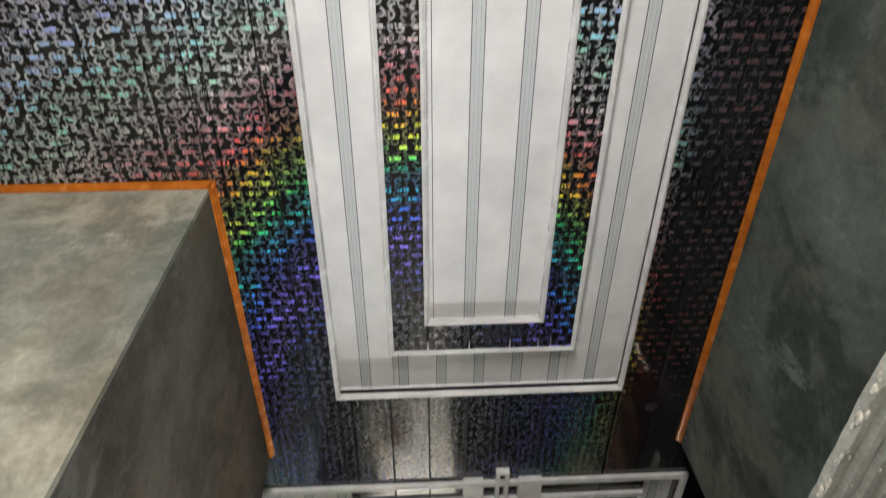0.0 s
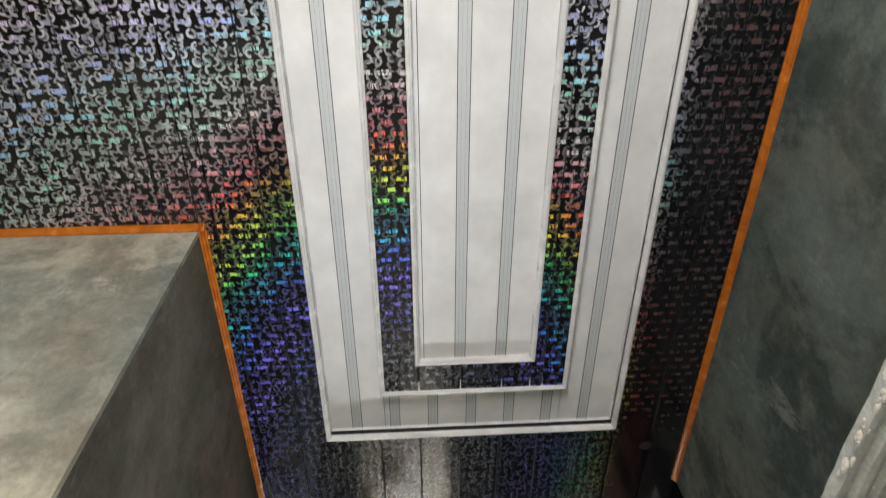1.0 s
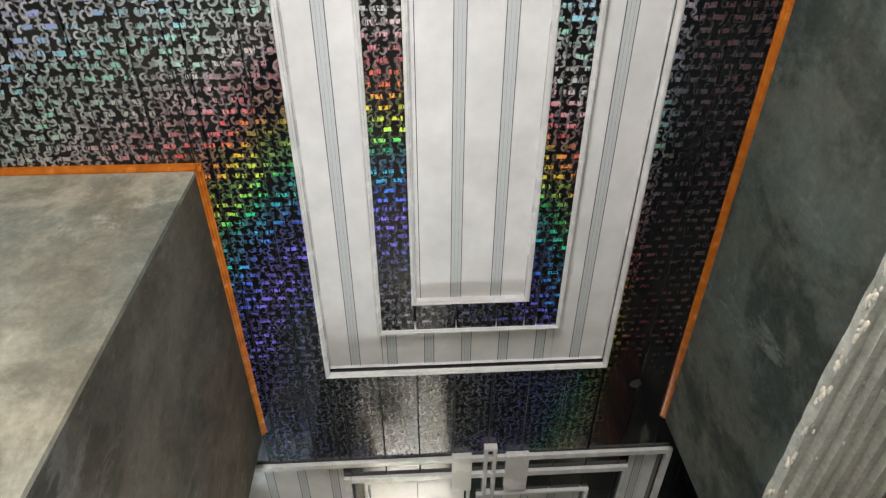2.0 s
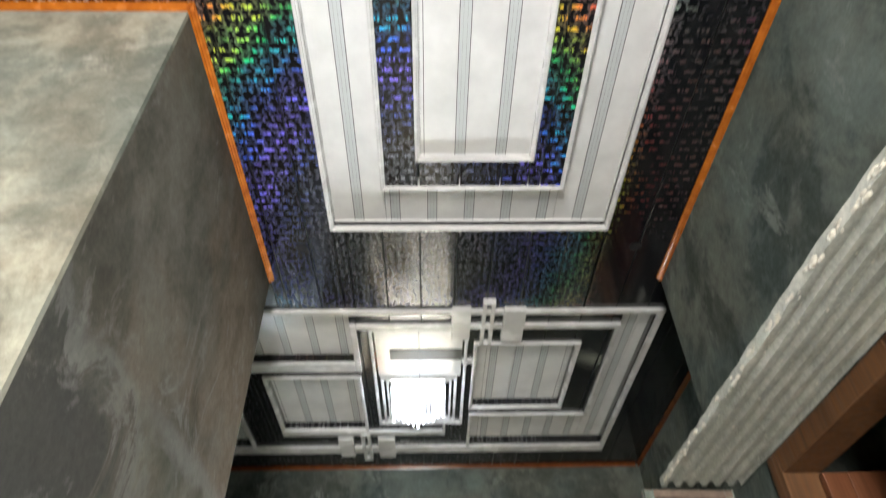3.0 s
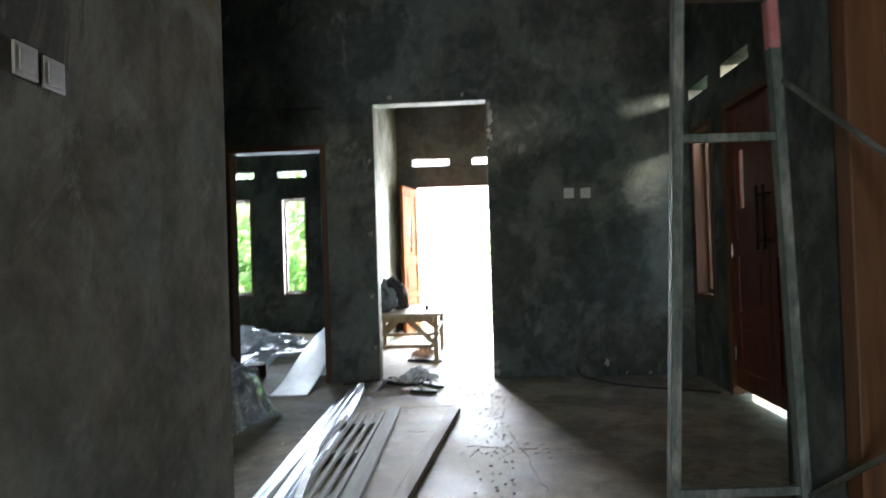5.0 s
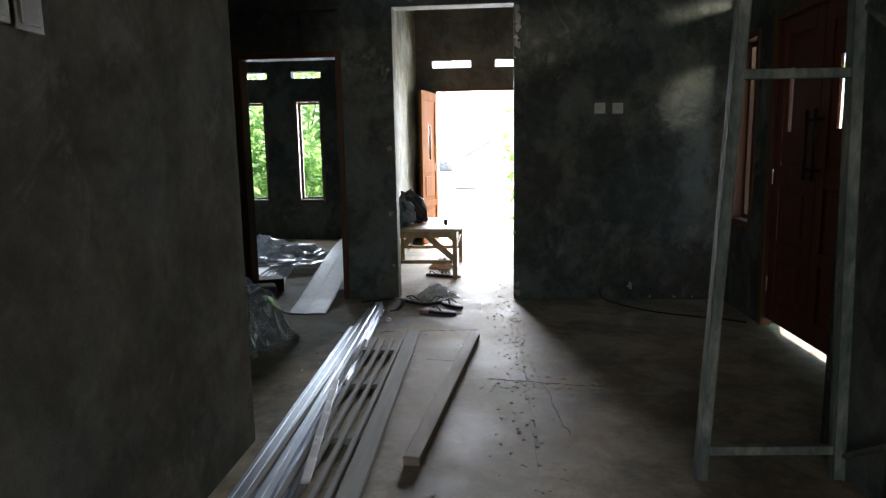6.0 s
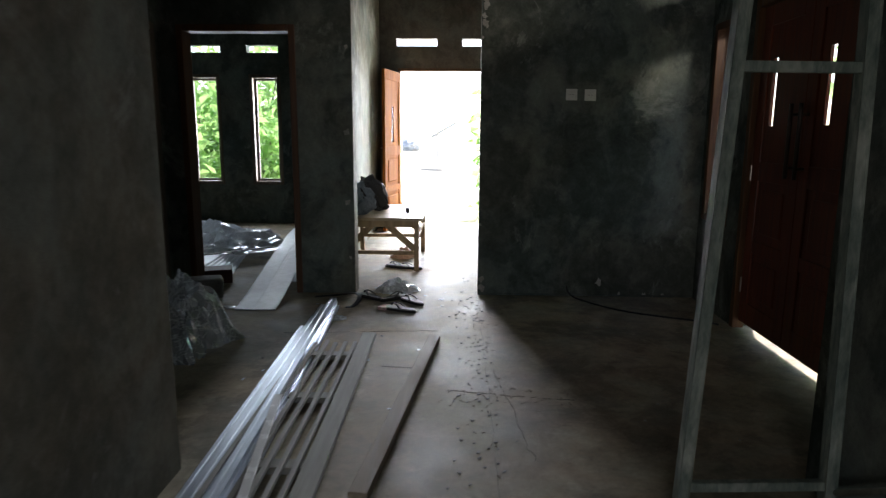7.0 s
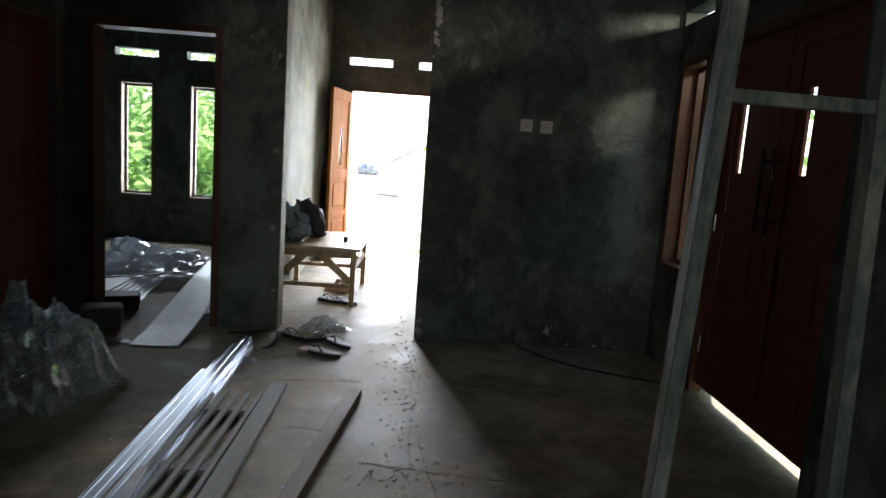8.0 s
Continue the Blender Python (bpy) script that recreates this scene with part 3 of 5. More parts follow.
for lines, nm, mt, lab in ((True, "ceiling_hall_ribs", GREY_GROOVE, "thin dark grooves along the ceiling panel joints"), (False, "ceiling_hall_strips", BLUE_STRIP, "blue-grey strips between the panel grooves")):
    bm = bmesh.new()
    for a in ((TX0, TY0, 0.509, TY1), (1.46, TY0, TX1, TY1), (0.509, 2.441, 1.46, TY1)):
        ribs(bm, *a, Z2, 0.358, 0.206, lines)
    ribs(bm, 0.695, -1.2, 1.276, 2.242, H + 0.03, 0.909, 0.207, lines)
    setting(nm, bm, mt, lab, "trim")
bm = bmesh.new()
for a in ((TX0 - 0.01, TY0, TX0, TY1), (TX1, TY0, TX1 + 0.01, TY1), (TX0, TY1, TX1, TY1 + 0.01), (TX0, TY0 - 0.01, TX1, TY0)):
    box(bm, a[0], a[1], H + 0.013, a[2], a[3], Z2 + 0.02)
setting("trim_tray_side", bm, GLITTER_DARK, "black foil upright side of the recessed ceiling tray", "trim")
bm = bmesh.new()
ring(bm, TX0 + 0.001, TY0 + 0.001, TX1 - 0.001, TY1 - 0.001, 0.012, Z2 - 0.014, Z2 + 0.002)
setting("trim_tray_list", bm, WHITE_TRIM, "thin white list along the top of the tray side", "trim")
bm = bmesh.new()
ring(bm, TX0 - 0.012, TY0 - 0.012, TX1 + 0.012, TY1 + 0.012, 0.026, H - 0.016, H + 0.012)
setting("trim_tray_outer", bm, WHITE_TRIM, "white moulding round the ceiling tray", "trim")
bm = bmesh.new()
ring(bm, 0.495, -1.415, 1.474, 2.455, 0.026, H - 0.004, H + 0.075)
setting("trim_tray_middle", bm, WHITE_TRIM, "white moulding between white and black panels", "trim")
bm = bmesh.new()
ring(bm, 0.681, -1.215, 1.29, 2.256, 0.026, H - 0.004, H + 0.045)
setting("trim_tray_inner", bm, WHITE_TRIM, "white moulding round the inner white panel", "trim")


def cornice(name, a, b, inward, timber=None):
    """Stepped orange moulding in the corner of wall and ceiling from a to b."""
    bm = bmesh.new()
    prof = [(0, 0), (0, -0.028), (0.008, -0.028), (0.010, -0.022), (0.017, -0.017), (0.022, -0.009), (0.028, -0.007), (0.028, 0)]
    w = Vector((*inward, 0))
    L = []
    for p in (a, b):
        L.append([bm.verts.new(Vector((p[0], p[1], H - 0.001)) + w * o + Vector((0, 0, z))) for o, z in prof])
    for k in range(len(prof)):
        j = (k + 1) % len(prof)
        bm.faces.new((L[0][k], L[0][j], L[1][j], L[1][k]))
    bm.faces.new(L[0])
    bm.faces.new(L[1][::-1])
    return setting(name, bm, timber or ORANGE, "glossy orange ceiling cornice, darkened for the dim living room" if timber else "orange wood-look ceiling cornice", "trim")


cornice("trim_cornice_hall_right", (R1, -2.6), (R1, LY1 - 0.006), (-1, 0))
cornice("trim_cornice_left_front", (-4.0, LY0), (LX + 0.027, LY0), (0, -1))
cornice("trim_cornice_left_side", (LX, LY0 - 0.027), (LX, LY1 - 0.006), (1, 0))
cornice("trim_cornice_far", (-1.5, FAR), (R2 - 0.036, FAR), (0, -1), SHADED_CORNICE)
cornice("trim_cornice_living_right", (R2, LY1), (R2, FAR), (-1, 0), SHADED_CORNICE)
# living room ceiling: black panels, with white panels sunk into them in a pinwheel round the lamp
WELLS = (
    (-1.06, 3.548, 0.212, 4.133), (2.052, 3.562, 2.268, 5.50), (1.102, 4.972, 2.052, 5.50), (-1.06, 4.30, -0.80, 5.50),
    (1.092, 3.930, 1.795, 4.815), (-0.470, 4.372, 0.212, 5.195),
)
DEEP = H + 0.055


def pierced(bm, x0, y0, x1, y1, z, start, holes):
    """Black panels that leave the wells open."""
    ys = sorted({y0, y1, *[v for h in holes for v in (h[1], h[3]) if y0 < v < y1]})
    for a, b in zip(ys, ys[1:]):
        cuts = sorted((h[0], h[2]) for h in holes if h[1] < (a + b) / 2 < h[3])
        left = x0
        for p, q in cuts + [(x1, x1)]:
            if p - left > 0.005:
                panels(bm, left, a, p, b, z, start)
            left = max(left, q)


bm = bmesh.new()
pierced(bm, -1.5, EDGE, R2, FAR, H, 0.057, WELLS)
box(bm, R1 + 0.002, LY1, H, R2, EDGE - 0.002, H + 0.012)
panels(bm, -1.5, LY1, LX, EDGE, H, 0.057)
setting("ceiling_living", bm, GLITTER_DARK, "glossy black living room ceiling panels with foil glitter", "ceiling")

bm = bmesh.new()
for k, (x0, y0, x1, y1) in enumerate(WELLS):
    t = 0.008
    sides = [(x0 - t, y0 - t, x0, y1 + t), (x1, y0 - t, x1 + t, y1 + t), (x0, y0 - t, x1, y0), (x0, y1, x1, y1 + t)]
    if k == 1:
        sides[0] = (x0 - t, y0 - t, x0, 4.97)
    if k == 2:
        sides.pop(1)
    for a in sides:
        box(bm, a[0], a[1], H + 0.0125, a[2], a[3], DEEP + 0.012)
setting("trim_well_sides", bm, GLITTER_DARK, "black foil upright sides of the sunken ceiling fields", "trim")

MIDDLE = (0.372, 3.745, 0.985, 4.335)
WZ = H - 0.012
bm = bmesh.new()
for a in WELLS:
    panels(bm, *a, DEEP, 0.145, 0.205, 0.002, 0.011)
panels(bm, *MIDDLE, WZ, 0.372, 0.307, 0.002, 0.011)
setting("ceiling_living_white", bm, WHITE_PVC, "glossy white ribbed panels set in a pinwheel on the ceiling", "ceiling")
for lines, nm, mt, lab in ((True, "ceiling_living_ribs", GREY_GROOVE, "thin dark grooves along the white panel joints"), (False, "ceiling_living_strips", BLUE_STRIP, "blue-grey strips between the panel grooves")):
    bm = bmesh.new()
    for a in WELLS:
        k0, pitch = (0.345, 0.205) if a[0] < 1 else (1.225, 0.185)
        ribs(bm, *a, DEEP, k0, pitch, lines)
    setting(nm, bm, mt, lab, "trim")

bm = bmesh.new()


def strip(x0, y0, x1, y1, drop=0.016):
    box(bm, x0, y0, H - 0.012 - drop, x1, y1, H - 0.001, 0.004)


ring(bm, 1.066, 3.900, 1.821, 4.845, 0.028, H - 0.026, H + 0.013)     # right field
ring(bm, -0.498, 4.342, 0.240, 5.225, 0.028, H - 0.026, H + 0.013)    # left field
ring(bm, 0.335, 3.712, 1.022, 5.090, 0.022, H - 0.030, H)             # middle field, with the lamp
ring(bm, 0.385, 4.352, 0.960, 5.040, 0.020, H - 0.032, H)
ring(bm, 0.425, 4.385, 0.920, 5.000, 0.016, H - 0.034, H)
strip(-1.10, 3.502, 2.31, 3.546)      # near edge
strip(0.258, 3.664, 2.048, 3.710)     # second near bar
strip(-1.10, 4.136, 0.212, 4.250)     # bar behind the wide left field
strip(0.214, 3.664, 0.256, 4.250)     # its side
strip(2.270, 3.548, 2.31, 5.528)      # right edge
strip(2.024, 3.712, 2.050, 4.970)     # edge of the bent right field
strip(1.074, 4.944, 2.022, 4.970)
strip(1.074, 4.972, 1.100, 5.528)
strip(-1.10, 5.530, 2.31, 5.645)      # far edge
strip(-0.498, 5.227, 0.885, 5.300)    # bar behind the left field
strip(0.862, 5.092, 0.885, 5.225)
strip(-0.80, 4.252, -0.772, 5.528)
strip(-1.10, 4.252, -1.062, 5.528)
strip(0.985, 4.105, 1.064, 4.150)
setting("trim_ceiling_living", bm, WHITE_TRIM, "white mouldings in a pinwheel on the black ceiling", "trim")

# three accent blocks across the near right and the far left bars
bm = bmesh.new()
for x0, y0 in ((0.0, 0.0), (-0.937, 1.865)):
    box(bm, 0.900 + x0, 3.475 + y0, H - 0.044, 1.026 + x0, 3.82 + y0, H - 0.001, 0.005)
    box(bm, 1.242 + x0, 3.480 + y0, H - 0.044, 1.387 + x0, 3.838 + y0, H - 0.001, 0.005)
    for u in (1.100, 1.156):
        box(bm, u + x0, 3.395 + y0, H - 0.046, u + 0.024 + x0, 3.89 + y0, H - 0.001, 0.004)
    for w in (3.395, 3.866):
        box(bm, 1.124 + x0, w + y0, H - 0.045, 1.156 + x0, w + 0.024 + y0, H - 0.001, 0.003)
setting("trim_ceiling_accents", bm, WHITE_TRIM, "white accent blocks across the ceiling mouldings", "trim")

# dark slot in the middle field, between the white panels
bm = bmesh.new()
box(bm, 0.470, 3.970, WZ - 0.006, 0.984, 4.105, WZ - 0.001)
setting("trim_ceiling_slot", bm, BLACK_PVC, "black strip across the white middle field", "trim")

# downlight holes in the hall ceiling, drawn as near-black discs for their inner shade
for x in (0.009, 1.965):
    bm = bmesh.new()
    ringv = []
    for r, z in ((0.036, H - 0.004), (0.030, H - 0.005), (0.028, H - 0.0015)):
        ringv.append([bm.verts.new((x + r * math.cos(2 * math.pi * k / 24), 2.902 + r * math.sin(2 * math.pi * k / 24), z)) for k in range(24)])
    for a, b in zip(ringv, ringv[1:]):
        for k in range(24):
            bm.faces.new((a[k], a[(k + 1) % 24], b[(k + 1) % 24], b[k]))
    bm.faces.new(ringv[-1])
    tagged(finish("downlight_hole", bm, DARK), "near-black disc standing for a ceiling downlight hole", "downlight hole", "downlight holes")

# ---- crystal ceiling lamp ----
CRYSTAL = mat("lit_crystal", (0.9, 0.95, 1.0), 0.05)
bsdf(CRYSTAL).inputs["Emission Color"].default_value = (0.86, 0.95, 1.0, 1)
bsdf(CRYSTAL).inputs["Emission Strength"].default_value = 0.32
CHROME = mat("chrome", (0.75, 0.75, 0.76), 0.12, 1.0)
LAMP_XY = (0.667, 4.56)
lampob = thing("ceiling_lamp", "square crystal ceiling lamp, switched on, under the white panels", "lamp", (*LAMP_XY, H))
bm = bmesh.new()
box(bm, -0.21, -0.21, -0.045, 0.21, 0.21, -0.018, 0.006)
part("base_plate", bm, CHROME, lampob, "chrome base plate")
bm = bmesh.new()
box(bm, -0.195, -0.195, -0.075, 0.195, 0.195, -0.047, 0.006)
part("frame", bm, CHROME, lampob)
rnd = random.Random(3)
bm = bmesh.new()
for i in range(11):
    for j in range(11):
        u, v = (i - 5) / 5, (j - 5) / 5
        depth = 0.09 + 0.15 * max(0.0, 1 - math.hypot(u, v) * 0.85) + rnd.uniform(0, 0.02)
        n_drop = int(depth / 0.036)
        for k in range(n_drop):
            c = Vector((u * 0.192, v * 0.192, -0.09 - k * 0.036))
            s = 0.014
            top, bot = bm.verts.new(c + Vector((0, 0, s * 1.3))), bm.verts.new(c - Vector((0, 0, s * 1.3)))
            eq = [bm.verts.new(c + Vector((s * math.cos(q * math.pi / 2 + i), s * math.sin(q * math.pi / 2 + i), 0))) for q in range(4)]
            for q in range(4):
                bm.faces.new((top, eq[q], eq[(q + 1) % 4]))
                bm.faces.new((bot, eq[(q + 1) % 4], eq[q]))
part("shade", bm, CRYSTAL, lampob, "glowing strings of cut crystal drops")
lamp("lamp_light", "POINT", pose(LAMP_XY[0], LAMP_XY[1], 3.12), 0.014, (0.88, 0.95, 1.0))
lamp("lamp_light", "AREA", look((LAMP_XY[0], LAMP_XY[1] - 0.24, 3.30), (LAMP_XY[0], LAMP_XY[1] - 0.45, 3.5)), 0.003, (0.88, 0.95, 1.0), size=(0.38, 0.2))


# ---- doors and windows ----
GLASS = mat("window_glass", (0.6, 0.65, 0.63), 0.02)
bsdf(GLASS).inputs["Alpha"].default_value = 0.07
BRASS = mat("dull_steel_hardware", (0.45, 0.43, 0.38), 0.35, 1.0)


def frame_around(name, axis, p0, p1, u0, u1, z0, z1, w, sill, label, timber=None):
    """A timber frame set in an opening; sill: closed at the bottom too."""
    f = tagged(new(name), label, "door frame" if not sill else "window frame", kind="structure")

    def b(nm, ua, ub, za, zb):
        bm = bmesh.new()
        if axis == "x":
            box(bm, p0, ua, za, p1, ub, zb, 0.006)
        else:
            box(bm, ua, p0, za, ub, p1, zb, 0.006)
        return part(nm, bm, timber or FRAME_WOOD, f)

    b("jamb", u0, u0 + w, z0, z1)
    b("jamb", u1 - w, u1, z0, z1)
    b("head", u0 + w, u1 - w, z1 - w, z1)
    if sill:
        b("sill", u0 + w, u1 - w, z0, z0 + w)
    return f


def leaf(name, width, height, thick, label, group="", slit=None, panels_at=((0.12, 0.42), (0.50, 0.93)), material=None, hinge_side=0):
    """A panelled door leaf: hinge edge at x=0, spans +x, faces -y."""
    material = material or DOOR_WOOD
    d = thing(name, label, "door", group=group)
    st = 0.10
    holes = [(st, width - st, a * height, b * height) for a, b in panels_at]
    bm = bmesh.new()
    box(bm, 0, -thick, 0, st, 0, height, 0.004)
    part("stile", bm, material, d)
    bm = bmesh.new()
    box(bm, width - st, -thick, 0, width, 0, height, 0.004)
    part("stile", bm, material, d)
    zs = [0.0] + [v for a, b in panels_at for v in (a * height, b * height)] + [height]
    for a, b in zip(zs[::2], zs[1::2]):
        bm = bmesh.new()
        box(bm, st, -thick, a, width - st, 0, b, 0.003)
        part("rail", bm, material, d)
    for k, (u0, u1, z0, z1) in enumerate(holes):
        bm = bmesh.new()
        cut = slit if slit and z0 < slit[2] < z1 else None
        if cut:
            s0, s1, a, b = cut
            for q in ((u0, z0, s0, z1), (s1, z0, u1, z1), (s0, z0, s1, a), (s0, b, s1, z1)):
                box(bm, q[0], -thick * 0.72, q[1], q[2], -thick * 0.28, q[3])
        else:
            box(bm, u0, -thick * 0.7, z0, u1, -thick * 0.3, z1)
            box(bm, u0 + 0.05, -thick * 0.92, z0 + 0.05, u1 - 0.05, -thick * 0.08, z1 - 0.05, 0.012)
        pn = part("panel", bm, material, d)
        if cut:
            bm = bmesh.new()
            box(bm, s0 + 0.001, -thick * 0.55, a + 0.001, s1 - 0.001, -thick * 0.45, b - 0.001)
            g = part("pane", bm, GLASS, pn, "narrow clear glass slit")
            g.visible_shadow = False
    return d


def hinge(parent, x, y, z, side=1):
    bm = bmesh.new()
    tube(bm, [(x, y, z - 0.05), (x, y, z + 0.05)], 0.008, 10)
    box(bm, x - 0.002, y, z - 0.045, x + 0.002, y + 0.035 * side, z + 0.045)
    part("hinge", bm, BRASS, parent, "worn steel butt hinge")


# side room door, standing open into the dark room
frame_around("door_1", "x", R1 - 0.012, R1 + 0.15, 1.71, 2.735, 0, 2.13, 0.092, False, "brown timber door frame in the hall wall")
d1 = leaf("door_leaf", 0.80, 2.005, 0.038, "red-brown panelled wooden door standing open", panels_at=((0.08, 0.40), (0.47, 0.93)))
d1.matrix_world = pose(R1 + 0.125, 2.636, 0.015, 0, 0, -2)
for z in (0.25, 0.96, 1.74):
    hinge(d1, -0.006, -0.03, z, 1)

# bedroom door frame in the far wall
frame_around("door_2", "y", FAR - 0.014, FAR + 0.15, -1.35, -0.43, 0, 2.11, 0.05, False, "dark brown timber door frame without a leaf", BROWN)
# closed door in the left wall of the living room
frame_around("door_3", "x", -1.65, -1.486, 4.95, 5.93, 0, 2.11, 0.06, False, "dark brown timber door frame", WEATHERED)
d3 = leaf("door_leaf", 0.855, 2.03, 0.038, "dark reddish-brown closed wooden door", material=DEEP_RED_WOOD, panels_at=((0.08, 0.40), (0.47, 0.93)))
d3.matrix_world = pose(-1.58, 5.0125, 0.012, 0, 0, 90)

# double door in the right wall, closed, with light under it
frame_around("door_4", "x", R2 - 0.012, R2 + 0.068, 3.95, 5.25, 0, 2.145, 0.055, False, "brown timber frame of the double door")
PULL = mat("dark_pull_bar", (0.10, 0.095, 0.09), 0.3, 0.9)
for y0, hy, slit in ((4.008, 0.545, (0.358, 0.416)), (4.603, 0.055, (0.383, 0.441))):
    lf = leaf("double_door_leaf", 0.59, 2.03, 0.038, "dark red-brown door leaf with a narrow glass slit and pull bar", "double door leaves",
              slit=(slit[0], slit[1], 1.30, 1.71), material=DEEP_RED_WOOD, panels_at=((0.07, 0.24), (0.28, 0.47), (0.53, 0.94)))
    # spans +y, faces into the room
    lf.matrix_world = Matrix(((0, 1, 0, R2 + 0.062), (1, 0, 0, y0), (0, 0, 1, 0.058), (0, 0, 0, 1)))
    bm = bmesh.new()
    tube(bm, [(hy, -0.085, 1.00), (hy, -0.085, 1.42)], 0.011, 12)
    for z in (1.06, 1.36):
        tube(bm, [(hy, -0.036, z), (hy, -0.085, z)], 0.008, 8)
    part("pull_bar", bm, PULL, lf, "dark vertical metal pull bar", True)
    for z in (0.25, 1.0):
        bm = bmesh.new()
        tube(bm, [(0.002 if hy > 0.3 else 0.588, -0.040, z - 0.05), (0.002 if hy > 0.3 else 0.588, -0.040, z + 0.05)], 0.008, 8)
        part("hinge", bm, BRASS, lf, "steel hinge barrel")

# front door leaf, open into the passage
frame_around("door_5", "y", FRONT + 0.002, FRONT + 0.14, -0.03, 1.25, 0, 2.16, 0.04, False, "timber frame of the open front door")
d5 = leaf("front_door_leaf", 0.73, 2.08, 0.038, "orange-brown front door leaf with glass slit, wide open", material=wood("orange_door_wood", (0.28, 0.085, 0.013), (0.46, 0.16, 0.03), (16, 16, 1.0), 0.9), slit=(0.30, 0.40, 1.15, 1.62), panels_at=((0.07, 0.24), (0.28, 0.47), (0.53, 0.94)))
d5.matrix_world = pose(0.012, FRONT - 0.01, 0.012, 0, 0, 259)
bsdf(bpy.data.materials["orange_door_wood"]).inputs["Specular IOR Level"].default_value = 0.05
bm = bmesh.new()
box(bm, 0.66, -0.05, 0.98, 0.69, -0.036, 1.20, 0.003)
tube(bm, [(0.675, -0.04, 1.08), (0.675, -0.085, 1.08), (0.58, -0.085, 1.08)], 0.009, 8)
part("handle", bm, BRASS, d5, "steel lever handle on a back plate")


def window(name, axis, p0, p1, u0, u1, z0, z1, w, label, timber):
    f = frame_around(name, axis, p0, p1, u0, u1, z0, z1, w, True, label, timber)
    mid = p0 + (p1 - p0) * 0.6
    for nm, mt, ins, th in (("sash", timber, 0.0, 0.03), ("pane", GLASS, 0.03, 0.004)):
        a, b, c, d = u0 + w + ins, u1 - w - ins, z0 + w + ins, z1 - w - ins
        bm = bmesh.new()
        qs = [(a, b, c, d)] if nm == "pane" else [(a, a + 0.03, c, d), (b - 0.03, b, c, d), (a + 0.03, b - 0.03, c, c + 0.03), (a + 0.03, b - 0.03, d - 0.03, d)]
        for q in qs:
            if axis == "x":
                box(bm, mid, q[0], q[2], mid + th, q[1], q[3])
            else:
                box(bm, q[0], mid, q[2], q[1], mid + th, q[3])
        g = part(nm, bm, mt, f if nm == "sash" else g)
        if nm == "pane":
            g.visible_shadow = False
    return f


window("window_1", "y", FRONT - 0.015, FRONT + 0.14, -2.99, -2.51, 0.55, 2.07, 0.05, "narrow timber-framed bedroom window looking onto greenery", WEATHERED)
window("window_2", "y", FRONT - 0.015, FRONT + 0.14, -2.10, -1.66, 0.55, 2.07, 0.05, "narrow timber-framed bedroom window looking onto greenery", WEATHERED)
window("window_3", "x", R2 - 0.015, R2 + 0.14, 5.46, 5.91, 0.66, 2.10, 0.05, "narrow orange-brown timber window beside the double door", BROWN)

# low raised rims round the vent holes of the far wall
for x0, x1 in ((-0.78, -0.45), (-1.285, -0.985)):
    bm = bmesh.new()
    for q in ((x0 - 0.03, 2.286, x1 + 0.03, 2.314), (x0 - 0.03, 2.438, x1 + 0.03, 2.466), (x0 - 0.03, 2.314, x0 - 0.002, 2.438), (x1 + 0.002, 2.314, x1 + 0.03, 2.438)):
        box(bm, q[0], FAR - 0.012, q[1], q[2], FAR + 0.002, q[3], 0.004)
    # plate added inside the hole to block the light from the bedroom
    box(bm, x0 + 0.002, FAR + 0.03, 2.318, x1 - 0.002, FAR + 0.07, 2.434)
    setting("trim_vent_rim", bm, PLASTER, "plastered rim round a wall vent, with a plate added to keep it dark", "trim")

# ---- switch and socket plates ----


def plate(name, axis, at, label, group, socket=False):
    """A square wall plate; axis: the way it faces."""
    p = thing(name, label, "socket" if socket else "switch", at, group)
    bm = bmesh.new()
    box(bm, -0.043, -0.010, -0.043, 0.043, 0.0, 0.043, 0.003)
    face = SOCKET_PLATE if socket else SHADED_PLATE
    part("plate", bm, face, p)
    bm = bmesh.new()
    if socket:
        tube(bm, [(0, -0.012, 0), (0, -0.009, 0)], 0.022, 20)
        part("socket_face", bm, face, p)
        bm = bmesh.new()
        for u in (-0.0095, 0.0095):
            tube(bm, [(u, -0.0135, 0), (u, -0.011, 0)], 0.0032, 8)
        part("pin_holes", bm, DARK, p)
    else:
        box(bm, -0.028, -0.014, -0.030, 0.028, -0.008, 0.030, 0.002)
        part("rocker", bm, face, p)
    if axis == "x":
        p.matrix_world = pose(*at, 0, 0, 90)
    return p


plate("switch_plate", "x", (LX + 0.002, 1.916, 1.600), "ivory square light switch on cement wall", "wall switches")
plate("switch_plate", "x", (LX + 0.002, 2.023, 1.594), "ivory square light switch on cement wall", "wall switches")
plate("socket_plate", "y", (1.702, FAR, 1.597), "ivory square wall socket on cement wall", "wall sockets", True)
plate("socket_plate", "y", (1.845, FAR, 1.594), "ivory square wall socket on cement wall", "wall sockets", True)

# patched chase in the plaster below the sockets, and the cable that leaves it
bm = bmesh.new()
rnd = random.Random(11)
pts = []
for i in range(24):
    z = 1.54 - i * (1.52 / 23)
    pts.append((1.69 + rnd.uniform(-0.006, 0.006), FAR - 0.002, z))
for a, b in zip(pts, pts[1:]):
    beam(bm, a, b, 0.014, 0.006, (0, 1, 0))
setting("trim_chase", bm, PLASTER, "filled cable chase line in the plaster", "trim")
bm = bmesh.new()
cab = []
